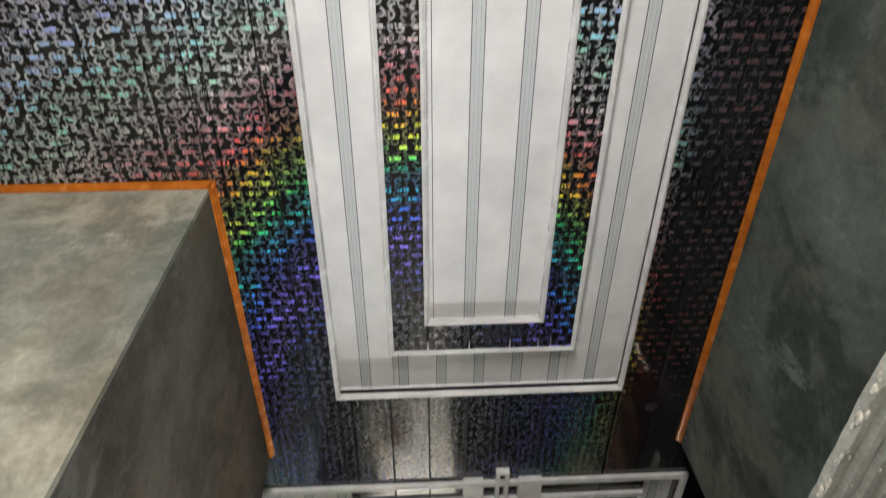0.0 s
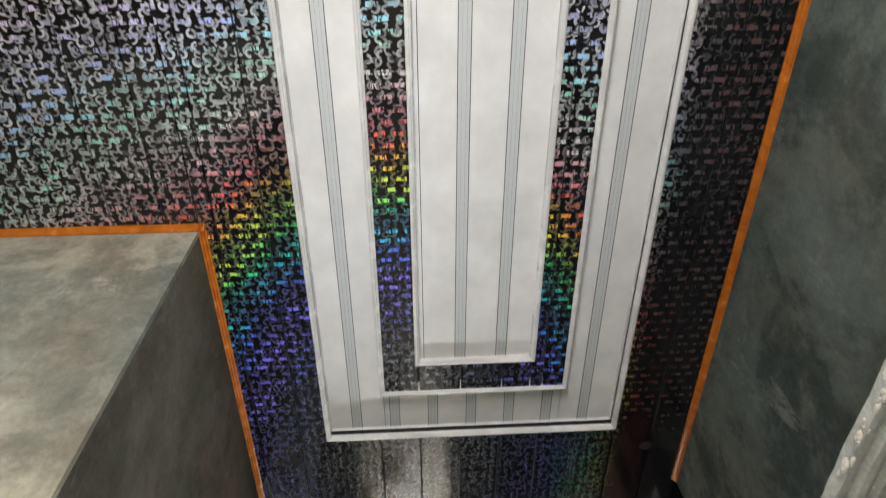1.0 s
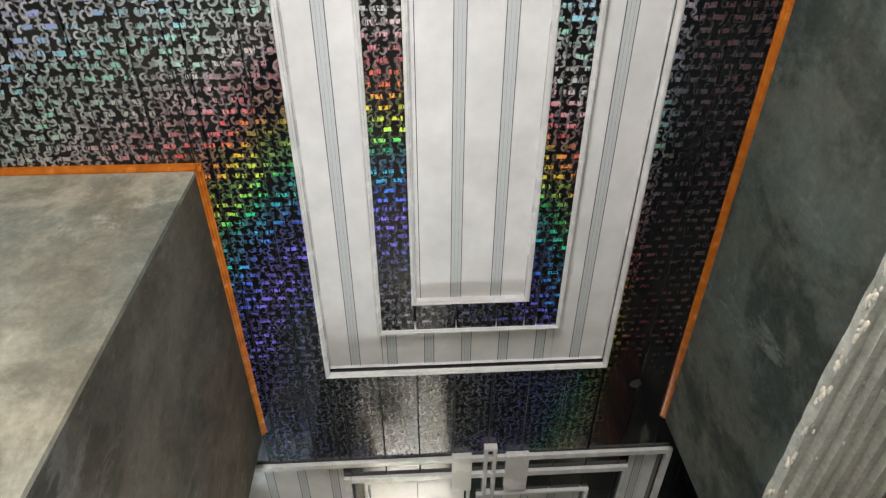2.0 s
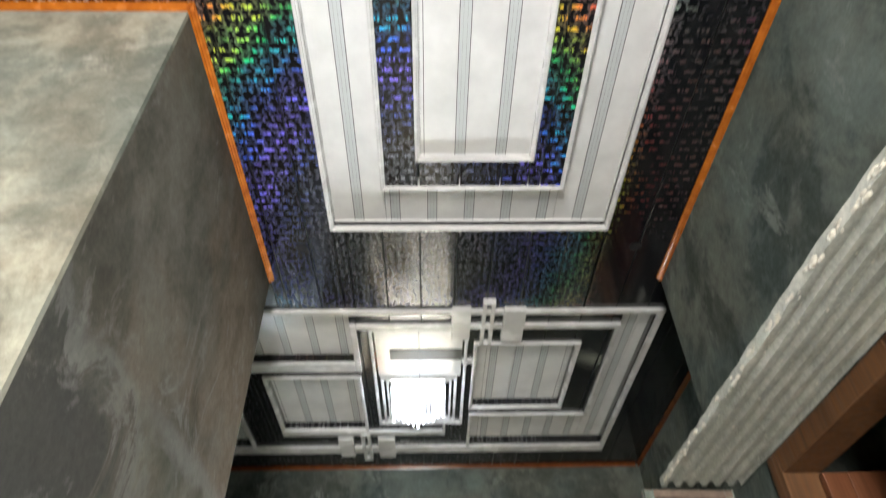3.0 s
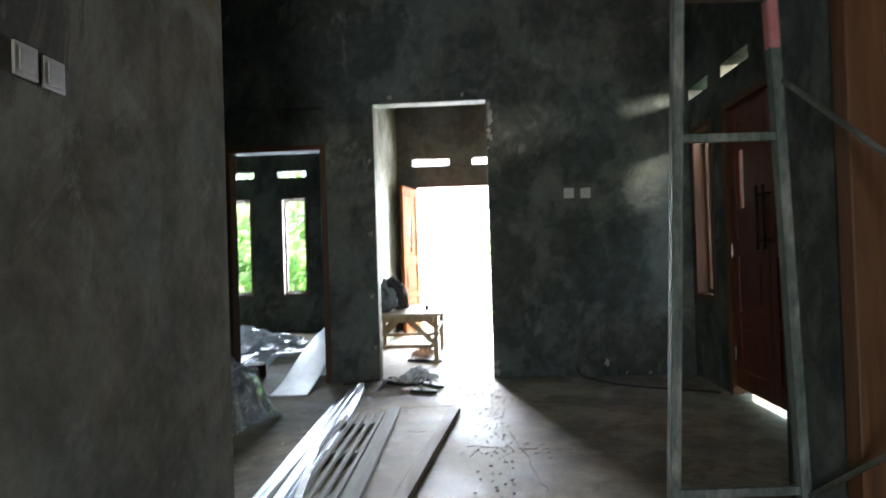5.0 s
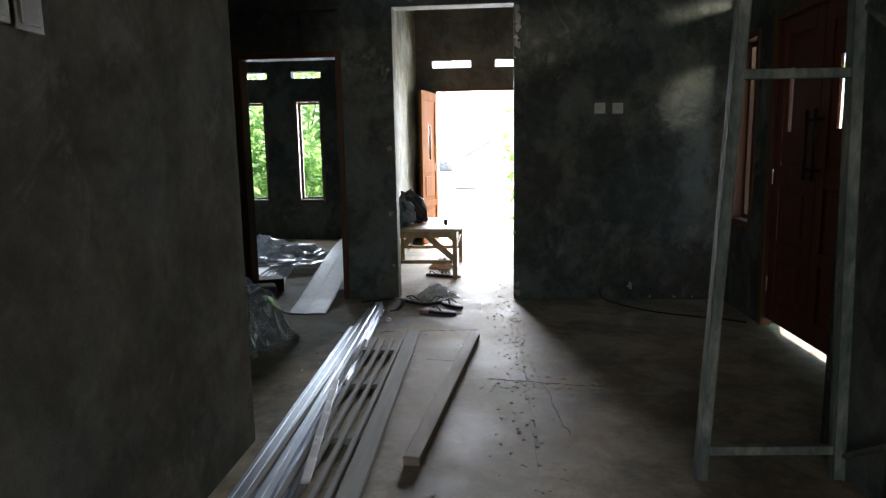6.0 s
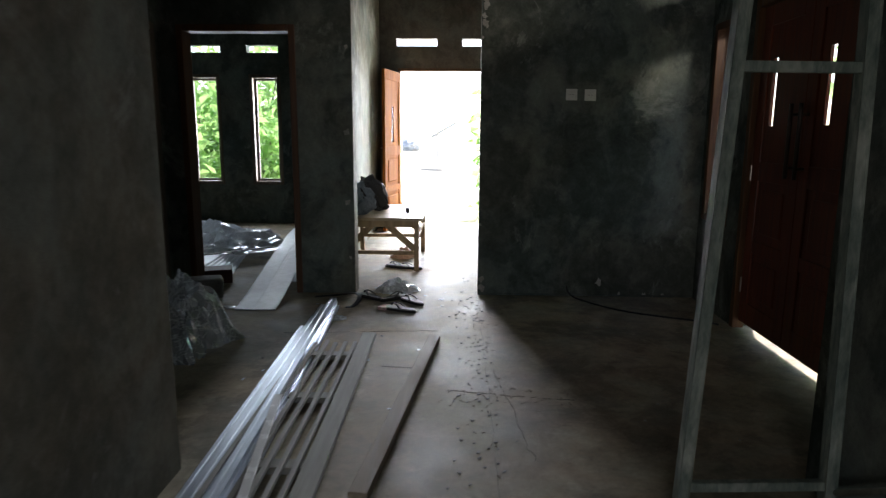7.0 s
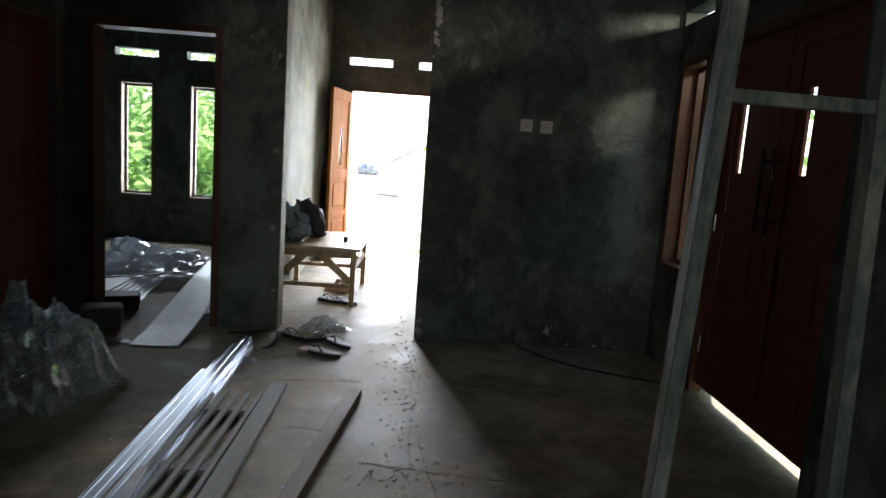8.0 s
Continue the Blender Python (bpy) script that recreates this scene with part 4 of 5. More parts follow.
ctrl = [(1.72, 5.985, 0.10), (1.73, 5.95, 0.02), (1.84, 5.80, 0.008), (2.04, 5.55, 0.008), (2.31, 5.41, 0.008), (2.56, 5.31, 0.008), (2.70, 5.20, 0.008)]
for i in range(len(ctrl) - 1):
    for k in range(6):
        t = k / 6
        cab.append(Vector(ctrl[i]).lerp(Vector(ctrl[i + 1]), t))
cab = [sum((cab[max(0, min(len(cab) - 1, i + d))] for d in (-3, -2, -1, 0, 1, 2, 3)), Vector()) / 7 for i in range(len(cab))]
tube(bm, cab, 0.007, 8)
tagged(finish("power_cable", bm, BLACK_RUBBER, True), "black power cable lying in a curve on the floor", "cable")

# ---- scaffold with a grooved plank ----
sc = thing("scaffold", "green painted steel scaffold frame splashed with cement", "scaffold")
PINK = mottled("faded_pink_tape", (0.45, 0.16, 0.16), (0.62, 0.25, 0.25), 8, 50, (0.6, 0.8), 0.0, 0.2, 0.001)
RUST = mottled("rusty_green_steel", (0.13, 0.09, 0.07), (0.24, 0.18, 0.14), 8, 50, (0.6, 0.85), 0.0, 0.5, 0.002)
for yy in (2.95, 0.02):
    LT, LB, RT, RB = (1.716, yy, 2.09), (1.630, yy, 0.0), (2.084, yy + 0.03, 2.09), (2.148, yy + 0.03, 0.0)
    for a, b in ((LB, LT), (RB, RT)):
        bm = bmesh.new()
        beam(bm, a, b, 0.040, 0.040, (0, 1, 0), 0.005)
        part("leg", bm, GREEN_STEEL, sc)

    def on(a, b, z):
        return Vector(a).lerp(Vector(b), (z - a[2]) / (b[2] - a[2]))

    bm = bmesh.new()
    beam(bm, Vector(LT) + Vector((-0.02, 0, -0.016)), Vector(RT) + Vector((0.02, 0, -0.016)), 0.040, 0.034, (0, 0, 1), 0.004)
    part("top_bar", bm, RUST, sc, "rusty top bar")
    for z in (1.513, 0.118):
        bm = bmesh.new()
        beam(bm, on(LB, LT, z), on(RB, RT, z), 0.030, 0.034, (0, 0, 1), 0.004)
        part("cross_bar", bm, GREEN_STEEL, sc)
bm = bmesh.new()
beam(bm, (2.0855, 2.98, 2.05), (2.092, 2.98, 1.86), 0.046, 0.046, (0, 1, 0), 0.004)
part("tape", bm, PINK, sc, "faded pink tape round the leg")
for a, b in (((2.118, 2.985, 1.745), (2.14, 0.42, 0.10)), ((2.162, 2.96, 0.10), (2.13, 0.28, 1.78))):
    bm = bmesh.new()
    tube(bm, [a, b], 0.011, 10)
    part("brace", bm, PLANK_GREY, sc, "thin diagonal brace", True)

# the plank: ribs and grooves along its length on the under side, ragged cement on its edges
bm = bmesh.new()
rnd = random.Random(5)
x0, x1, y0, y1, zb, zt = 1.790, 2.150, -0.15, 2.955, 2.110, 2.146
prof = []
nr = 6
for i in range(nr):
    a = x0 + (x1 - x0) * i / nr
    w = (x1 - x0) / nr
    prof += [(a + 0.002, zb), (a + w * 0.34, zb), (a + w * 0.44, zb + 0.022), (a + w * 0.92, zb + 0.022)]
prof += [(x1, zb), (x1, zt), (x0, zt)]
ny = 60
sec = []
for j in range(ny + 1):
    y = y0 + (y1 - y0) * j / ny
    sec.append([bm.verts.new((px + (rnd.uniform(-0.006, 0.004) if px <= x0 + 0.004 else 0), y, pz + rnd.uniform(-0.0015, 0.0015))) for px, pz in prof])
for a, b in zip(sec, sec[1:]):
    for k in range(len(prof)):
        q = (k + 1) % len(prof)
        bm.faces.new((a[k], a[q], b[q], b[k]))
bm.faces.new(sec[0])
bm.faces.new(sec[-1][::-1])
plank = tagged(finish("scaffold_plank", bm, PLANK_GREY), "grooved grey scaffold plank crusted with cement, on the frame", "plank")
bm = bmesh.new()
rnd = random.Random(17)
for i in range(230):
    edge = rnd.random() < 0.62
    c = Vector((x0 + rnd.uniform(-0.006, 0.008) if edge else rnd.uniform(x0, x1), rnd.uniform(0.3, y1 - 0.01), zb + (rnd.uniform(-0.002, 0.020) if edge else rnd.choice((-0.001, 0.020)))))
    r = rnd.uniform(0.004, 0.013) if edge else rnd.uniform(0.002, 0.006)
    q = bmesh.ops.create_icosphere(bm, subdivisions=1, radius=1.0)["verts"]
    for v in q:
        k = v.co * (1 + 0.35 * noise.noise(v.co * 1.7 + c * 9))
        v.co = c + Vector((k.x * r * 0.7, k.y * r * 1.9, k.z * r * 0.6))
CRUST = mottled("dried_cement_crust", (0.42, 0.40, 0.34), (0.72, 0.69, 0.60), 20, 90, (0.85, 1.0), 0.0, 0.5, 0.002)
tagged(part("cement_crust", bm, CRUST, plank, "dried pale cement crust along the edge", True), kind="stuff")

# ---- things on the living room floor ----
pal = thing("slatted_rack", "weathered wooden rack of narrow slats lying on the floor", "rack")
for y in (4.46, 3.86, 3.20, 2.62):
    bm = bmesh.new()
    box(bm, -0.08, y - 0.035, 0.002, 0.33, y + 0.035, 0.034, 0.003)
    part("batten", bm, GREY_WOOD, pal)
rnd = random.Random(9)
for i in range(6):
    bm = bmesh.new()
    xa = 0.230 - i * 0.058
    beam(bm, (xa + 0.02, 2.45, 0.0455), (xa, 4.62 + rnd.uniform(-0.03, 0.03), 0.0455), 0.022, 0.021, (0, 0, 1), 0.003)
    part("slat", bm, GREY_WOOD, pal)
bm = bmesh.new()
beam(bm, (0.325, 2.40, 0.048), (0.292, 4.78, 0.048), 0.085, 0.027, (0, 0, 1), 0.004)
part("side_board", bm, GREY_WOOD, pal, "wider grey side board")

bm = bmesh.new()
beam(bm, (0.505, 2.99, 0.022), (0.703, 4.80, 0.022), 0.072, 0.040, (0, 0, 1), 0.004)
tagged(finish("timber_board", bm, BOARD_WOOD), "dusty sawn timber board lying on the floor", "board")


def profile_strip(a, b, w, h, label, lift=0.0):
    """A thin steel ceiling channel with turned lips, open upwards."""
    bm = bmesh.new()
    a, b = Vector(a), Vector(b)
    ax = (b - a).normalized()
    side = ax.cross(Vector((0, 0, 1))).normalized()
    up = side.cross(ax)
    t = 0.0012
    outer = [(-w / 2, h), (-w / 2 + 0.004, h), (-w / 2 + 0.004, h - 0.002), (-w / 2 + t, h - 0.002), (-w / 2 + t, t), (-w * 0.15, t), (-w * 0.1, t + 0.004), (w * 0.1, t + 0.004), (w * 0.15, t), (w / 2 - t, t),
             (w / 2 - t, h - 0.002), (w / 2 - 0.004, h - 0.002), (w / 2 - 0.004, h), (w / 2, h), (w / 2, 0), (w * 0.16, 0), (w * 0.1, 0.003), (-w * 0.1, 0.003), (-w * 0.16, 0), (-w / 2, 0)]
    flipped = [(u, h - v) for u, v in outer]
    L = [[bm.verts.new(p + side * u + up * (v + lift)) for u, v in flipped] for p in (a, b)]
    for k in range(len(outer)):
        q = (k + 1) % len(outer)
        bm.faces.new((L[0][k], L[0][q], L[1][q], L[1][k]))
    return tagged(finish("steel_channel", bm, ALU), label, "metal channel", "bundle of steel channels")


for xn, yn, xf, yf, lift in ((-0.10, 2.35, -0.185, 5.02, 0.0), (-0.05, 2.30, -0.165, 5.25, 0.0), (0.0, 2.32, -0.14, 5.42, 0.0), (0.05, 2.28, -0.105, 5.52, 0.0), (0.10, 2.30, -0.07, 5.54, 0.0),
                             (-0.04, 2.26, -0.145, 5.48, 0.024), (0.02, 2.30, -0.115, 5.56, 0.024), (0.085, 2.25, -0.085, 5.57, 0.024), (0.045, 2.30, -0.095, 5.58, 0.048)):
    profile_strip((xn, yn, 0.0), (xf, yf, 0.0), 0.047, 0.024, "shiny galvanised steel ceiling channel lying in a bundle", lift)

bm = bmesh.new()
beam(bm, (0.155, 2.70, 0.080), (0.015, 3.72, 0.088), 0.035, 0.012, (0, 0, 1), 0.002)
tagged(finish("white_strip", bm, WHITE_TRIM), "white plastic trim strip lying across the channels", "trim strip")


def crumple(name, at, size, seed, material, label, category, res=34, peaks=(), dome=1.5, smooth=False):
    """A heap of crumpled sheet: folded surface with sharp creases."""
    bm = bmesh.new()
    n = res
    grid = []
    off = Vector((seed * 3.7, seed * 1.3, seed * 2.1))
    for i in range(n + 1):
        row = []
        for j in range(n + 1):
            u, v = i / n * 2 - 1, j / n * 2 - 1
            r = min(1.0, math.hypot(u, v))
            edge = 1 + 0.35 * noise.noise(Vector((math.cos(math.atan2(v, u)) * 1.6, math.sin(math.atan2(v, u)) * 1.6, seed)))
            p = Vector((u * size[0] * edge, v * size[1] * edge, 0))
            fall = max(0.0, 1 - r ** dome)
            fold = 1 - abs(noise.noise(Vector((u * 2.2, v * 2.2, 0)) + off)) * 2.2
            fold2 = 1 - abs(noise.noise(Vector((u * 5.5, v * 5.5, 2)) + off)) * 2.2
            z = size[2] * (fall * (0.45 + 0.45 * fold + 0.22 * fold2) + 0.06 * max(0, fold2))
            for px, py, ph, pw in peaks:
                z += ph * math.exp(-((u - px) ** 2 + (v - py) ** 2) / pw) * (0.6 + 0.4 * fold2)
            q = noise.noise_vector(Vector((u * 5, v * 5, 5)) + off) * 0.10
            p += Vector((q.x, q.y, 0)) * max(size[:2])
            row.append(bm.verts.new((p.x, p.y, max(0.003, z))))
        grid.append(row)
    for i in range(n):
        for j in range(n):
            if math.hypot((i + 0.5) / n * 2 - 1, (j + 0.5) / n * 2 - 1) < 1.04:
                a, b, c, d = grid[i][j], grid[i + 1][j], grid[i + 1][j + 1], grid[i][j + 1]
                if (i + j) % 2:
                    bm.faces.new((a, b, c))
                    bm.faces.new((a, c, d))
                else:
                    bm.faces.new((a, b, d))
                    bm.faces.new((b, c, d))
    for vtx in [q for q in bm.verts if not q.link_faces]:
        bm.verts.remove(vtx)
    ob = finish(name, bm, material, smooth)
    ob.matrix_world = pose(*at)
    return tagged(ob, label, category)


def film(name, color, clear, shine):
    """Clear plastic film: see-through, with a bright gloss; highlights along the creases are painted white into its
    colour.
    """
    m = mat(name, color, 0.25)
    b = bsdf(m)
    f = noise_tex(m, 5, 3, 0.55, (1, 1, 1), 0.5)
    g = noise_tex(m, 11, 3, 0.5, (1.6, 0.7, 1.2), 0.7)
    crease_glint = blend(m, 1.0, ramp(m, f, [(0.475, (0, 0, 0)), (0.5, (1, 1, 1)), (0.525, (0, 0, 0))]), ramp(m, g, [(0.475, (0, 0, 0)), (0.5, (0.8,) * 3), (0.525, (0, 0, 0))]), "LIGHTEN")
    wire(m, blend(m, crease_glint, color, (0.93, 0.95, 0.97)), b.inputs["Base Color"])
    nodes = m.node_tree.nodes
    bump = node(m, "ShaderNodeBump", Strength=0.5, Distance=0.02)
    wire(m, f, bump.inputs["Height"])
    see = nodes.new("ShaderNodeBsdfTransparent")
    see.inputs["Color"].default_value = (0.86, 0.88, 0.90, 1)
    gloss = nodes.new("ShaderNodeBsdfGlossy")
    gloss.inputs["Color"].default_value = (0.90, 0.94, 1.0, 1)
    gloss.inputs["Roughness"].default_value = 0.10
    wire(m, bump.outputs[0], gloss.inputs["Normal"])
    body, skin = nodes.new("ShaderNodeMixShader"), nodes.new("ShaderNodeMixShader")
    wire(m, ramp(m, blend(m, 0.6, g, crease_glint), [(0.25, (1 - clear,) * 3), (0.6, (min(1.0, 1.5 - clear),) * 3)]), body.inputs[0])
    veil, milky = nodes.new("ShaderNodeBsdfTranslucent"), nodes.new("ShaderNodeMixShader")
    veil.inputs["Color"].default_value = (0.90, 0.94, 0.98, 1)
    milky.inputs[0].default_value = 0.5
    wire(m, b.outputs[0], milky.inputs[1])
    wire(m, veil.outputs[0], milky.inputs[2])
    wire(m, see.outputs[0], body.inputs[1])
    wire(m, milky.outputs[0], body.inputs[2])
    skin.inputs[0].default_value = shine
    wire(m, body.outputs[0], skin.inputs[1])
    wire(m, gloss.outputs[0], skin.inputs[2])
    wire(m, skin.outputs[0], nodes["Material Output"].inputs["Surface"])
    return m


FILM = film("clear_plastic_film", (0.80, 0.84, 0.90), 0.50, 0.34)
FILM_BRIGHT = film("bright_plastic_film", (0.88, 0.91, 0.94), 0.22, 0.32)
crumple("plastic_sheet", (-0.96, 4.62, 0), (0.38, 0.40, 0.36), 2, FILM, "crumpled clear plastic wrapping heaped on the floor", "plastic sheet", 34, ((-0.05, 0.12, 0.24, 0.09), (-0.85, 0.1, 0.20, 0.12), (0.45, -0.1, 0.06, 0.10)), 3.6)
crumple("plastic_scrap", (0.32, 6.12, 0), (0.20, 0.15, 0.10), 5, FILM_BRIGHT, "crumpled clear plastic scrap by the doorway", "plastic sheet", 22)
crumple("plastic_scrap", (-0.02, 5.27, 0), (0.085, 0.06, 0.03), 8, FILM_BRIGHT, "small crumpled white plastic scrap on cement", "plastic sheet", 14)
crumple("plastic_scrap", (-0.98, 5.50, 0), (0.16, 0.05, 0.03), 9, FILM_BRIGHT, "torn strip of clear plastic on cement", "plastic sheet", 14)

# ---- sandals ----
SOLE_PALE = mottled("worn_grey_sole", (0.28, 0.28, 0.30), (0.46, 0.46, 0.48), 12, 60, (0.6, 0.85), 0.0, 0.2, 0.001)


def sandal(at, turn, pale=False):
    s = thing("sandal", "worn grey rubber flip-flop with black strap" if pale else "worn black rubber flip-flop lying on cement", "sandal", at, "sandals by the doorway", turn)
    out = []
    for k in range(28):
        a = 2 * math.pi * k / 28
        y = 0.13 * math.sin(a)
        w = 0.043 + 0.008 * math.sin(a) - 0.006 * math.cos(2 * a)
        out.append((w * math.cos(a), y))
    for nm, z0, z1, sc2, mt in (("sole", 0.0, 0.016, 1.0, BLACK_RUBBER), ("footbed", 0.0165, 0.024, 0.93, SOLE_PALE if pale else BLACK_RUBBER)):
        bm = bmesh.new()
        lo = [bm.verts.new((x * sc2, y * sc2, z0)) for x, y in out]
        hi = [bm.verts.new((x * sc2, y * sc2, z1)) for x, y in out]
        for k in range(28):
            bm.faces.new((lo[k], lo[(k + 1) % 28], hi[(k + 1) % 28], hi[k]))
        bm.faces.new(lo[::-1])
        bm.faces.new(hi)
        part(nm, bm, mt, s)
    bm = bmesh.new()
    for sx in (-1, 1):
        pts = []
        for k in range(8):
            t = k / 7
            pts.append((sx * 0.038 * t, 0.075 - 0.09 * t, 0.026 + 0.032 * math.sin(math.pi * (0.25 + 0.75 * t)) * (1 - 0.15 * t) - (0.012 if k == 0 else 0)))
        for a, b in zip(pts, pts[1:]):
            beam(bm, a, b, 0.014, 0.004, (0, 0, 1))
    part("strap", bm, BLACK_RUBBER, s)
    return s


sandal((0.15, 5.85, 0), 50)
sandal((0.34, 5.82, 0), -52)
sandal((0.49, 5.73, 0), 44, True)
sandal((0.42, 5.50, 0), 66, True)
sandal((0.24, 7.02, 0), 60)
sandal((0.37, 6.98, 0), 72)
bm = bmesh.new()
box(bm, -0.035, -0.05, 0, 0.035, 0.05, 0.022, 0.002)
pk = finish("small_carton", bm, mottled("red_white_card", (0.55, 0.12, 0.10), (0.75, 0.70, 0.66), 22, 60, (0.4, 0.6), 0.0, 0.05, 0.0005))
pk.matrix_world = pose(0.295, 5.55, 0, 0, 0, -25)
tagged(pk, "small flattened red and white carton on the floor", "carton")

# black strap lying in a curve
bm = bmesh.new()
ctrl = [(-0.32, 5.82, 0.01), (-0.10, 5.86, 0.02), (0.06, 5.80, 0.06), (0.10, 5.62, 0.05), (0.06, 5.52, 0.012), (-0.02, 5.55, 0.01)]
pts = []
for i in range(len(ctrl) - 1):
    for k in range(5):
        pts.append(Vector(ctrl[i]).lerp(Vector(ctrl[i + 1]), k / 5))
pts = [sum((pts[max(0, min(len(pts) - 1, i + d))] for d in (-2, -1, 0, 1, 2)), Vector()) / 5 for i in range(len(pts))]
for a, b in zip(pts, pts[1:]):
    beam(bm, a, b, 0.035, 0.006, (0, 0, 1))
tagged(finish("black_strap", bm, BLACK_RUBBER), "black rubber strap curled on the floor", "strap")

# hollow block, panels and plastic in the bedroom
CONCRETE = mottled("grey_concrete_block", (0.14, 0.14, 0.13), (0.24, 0.24, 0.225), 6, 70, (0.85, 1.0), 0.0, 0.7, 0.004)
bm = bmesh.new()
box(bm, -0.13, -0.09, 0, 0.13, 0.09, 0.16, 0.025)
for v in bm.verts:
    v.co += noise.noise_vector(v.co * 9) * 0.012
    v.co.z = max(0.0, v.co.z)
ob = finish("concrete_block", bm, CONCRETE)
ob.matrix_world = pose(-1.16, 5.80, 0, 0, 0, 24)
tagged(ob, "rough grey concrete block beside the door frame", "block")


def ceiling_panel(pts, width, label, turn=0.0):
    """A long white plastic panel that bends along points, hollow edge with a groove."""
    bm = bmesh.new()
    pts = [Vector(p) for p in pts]
    L = []
    for i, p in enumerate(pts):
        ax = (pts[min(i + 1, len(pts) - 1)] - pts[max(i - 1, 0)]).normalized()
        side = Vector((ax.y, -ax.x, 0)).normalized()
        up = side.cross(ax)
        w = width / 2
        prof = [(-w, 0), (-w, 0.009), (-w + 0.008, 0.009), (-w + 0.010, 0.007), (-w + 0.014, 0.009), (-0.02, 0.009), (-0.017, 0.0075), (0.017, 0.0075), (0.02, 0.009), (w - 0.014, 0.009), (w - 0.010, 0.007), (w - 0.008, 0.009), (w, 0.009), (w, 0)]
        L.append([bm.verts.new(p + side * u + up * v) for u, v in prof])
    for a, b in zip(L, L[1:]):
        for k in range(len(a)):
            q = (k + 1) % len(a)
            bm.faces.new((a[k], a[q], b[q], b[k]))
    bm.faces.new(L[0])
    bm.faces.new(L[-1][::-1])
    return tagged(finish("ceiling_panel", bm, WHITE_MATTE), label, "ceiling panel", "spare ceiling panels")


ceiling_panel([(-0.655, 5.45, 0.0), (-0.675, 5.80, 0.035), (-0.70, 6.2, 0.095), (-0.735, 6.8, 0.190), (-0.78, 7.4, 0.245), (-0.84, 8.1, 0.26)], 0.30, "white plastic ceiling panel leaning out of the bedroom door")
ceiling_panel([(-0.60, 6.35, 0.0), (-0.72, 7.2, 0.0), (-0.85, 8.1, 0.0)], 0.22, "white plastic ceiling panel on the bedroom floor")
for k in range(7):
    ceiling_panel([(-1.42 - 0.035 * k, 6.50 - 0.03 * k, 0.0 + 0.012 * k), (-1.62 - 0.02 * k, 7.5, 0.012 * k), (-1.72, 8.9, 0.012 * k)], 0.40 - 0.012 * k, "white plastic ceiling panel stacked on the bedroom floor")
for k in range(3):
    ceiling_panel([(-2.0, 7.0 + 0.08 * k, 0.0 + 0.011 * k), (-2.1, 8.2, 0.011 * k), (-2.15, 9.2, 0.011 * k)], 0.36, "white plastic ceiling panel stacked on the bedroom floor")
crumple("plastic_sheet", (-1.72, 7.75, 0.085), (0.62, 0.75, 0.20), 4, FILM_BRIGHT, "crumpled clear plastic wrapping on the stacked panels", "plastic sheet", 40, ((-0.5, 0.2, 0.10, 0.1),))
bm = bmesh.new()
beam(bm, (-1.75, 6.75, 0.13), (-0.98, 7.05, 0.19), 0.05, 0.006, (0, 0, 1))
tagged(finish("black_tie_band", bm, BLACK_RUBBER), "black band lying over the stacked panels", "strap")
bm = bmesh.new()
box(bm, -0.13, -0.10, 0, 0.13, 0.10, 0.12, 0.006)
ob = finish("cardboard_box", bm, mottled("dark_red_card", (0.045, 0.016, 0.014), (0.08, 0.03, 0.025), 8, 60, (0.6, 0.8), 0.0, 0.1, 0.001))
ob.matrix_world = pose(-1.28, 6.35, 0.0, 0, 0, 20)
tagged(ob, "small dark red carton beside the panels", "carton")

# ---- work bench in the passage, with bags ----
tb = thing("work_bench", "rough raw timber work bench against the passage wall", "bench")
bm = bmesh.new()
box(bm, -0.275, 6.83, 0.485, 0.505, 7.95, 0.515, 0.004)
part("top", bm, wood("worn_bench_top", (0.34, 0.25, 0.16), (0.55, 0.43, 0.29), (1.5, 10, 10), 0.32), tb, "smooth worn bench top")
for x, y in ((0.443, 6.875), (0.443, 7.90), (-0.23, 6.875), (-0.23, 7.90)):
    bm = bmesh.new()
    box(bm, x - 0.022, y - 0.022, 0, x + 0.022, y + 0.022, 0.484, 0.003)
    part("leg", bm, RAW_WOOD, tb)
for y in (6.875, 7.90):
    bm = bmesh.new()
    box(bm, -0.207, y - 0.03, 0.425, 0.42, y - 0.008, 0.484, 0.003)
    part("apron", bm, RAW_WOOD, tb)
    bm = bmesh.new()
    box(bm, -0.207, y - 0.018, 0.16, 0.42, y + 0.018, 0.195, 0.003)
    part("stretcher", bm, RAW_WOOD, tb)
    bm = bmesh.new()
    beam(bm, (0.425, y, 0.21), (0.12, y + 0.012, 0.48), 0.06, 0.022, (0, 1, 0))
    part("brace", bm, RAW_WOOD, tb)
    bm = bmesh.new()
    beam(bm, (-0.21, y, 0.21), (0.06, y + 0.012, 0.48), 0.06, 0.022, (0, 1, 0))
    part("brace", bm, RAW_WOOD, tb)
bm = bmesh.new()
box(bm, 0.428, 6.90, 0.30, 0.458, 7.875, 0.335, 0.003)
part("stretcher", bm, RAW_WOOD, tb)
BAG_BLUE = mottled("dark_blue_bag_cloth", (0.07, 0.09, 0.115), (0.24, 0.28, 0.33), 9, 50, (0.6, 0.85), 0.0, 0.4, 0.004)
BAG_BLACK = mottled("black_bag_cloth", (0.010, 0.010, 0.012), (0.04, 0.04, 0.045), 6, 50, (0.55, 0.8), 0.0, 0.4, 0.004)


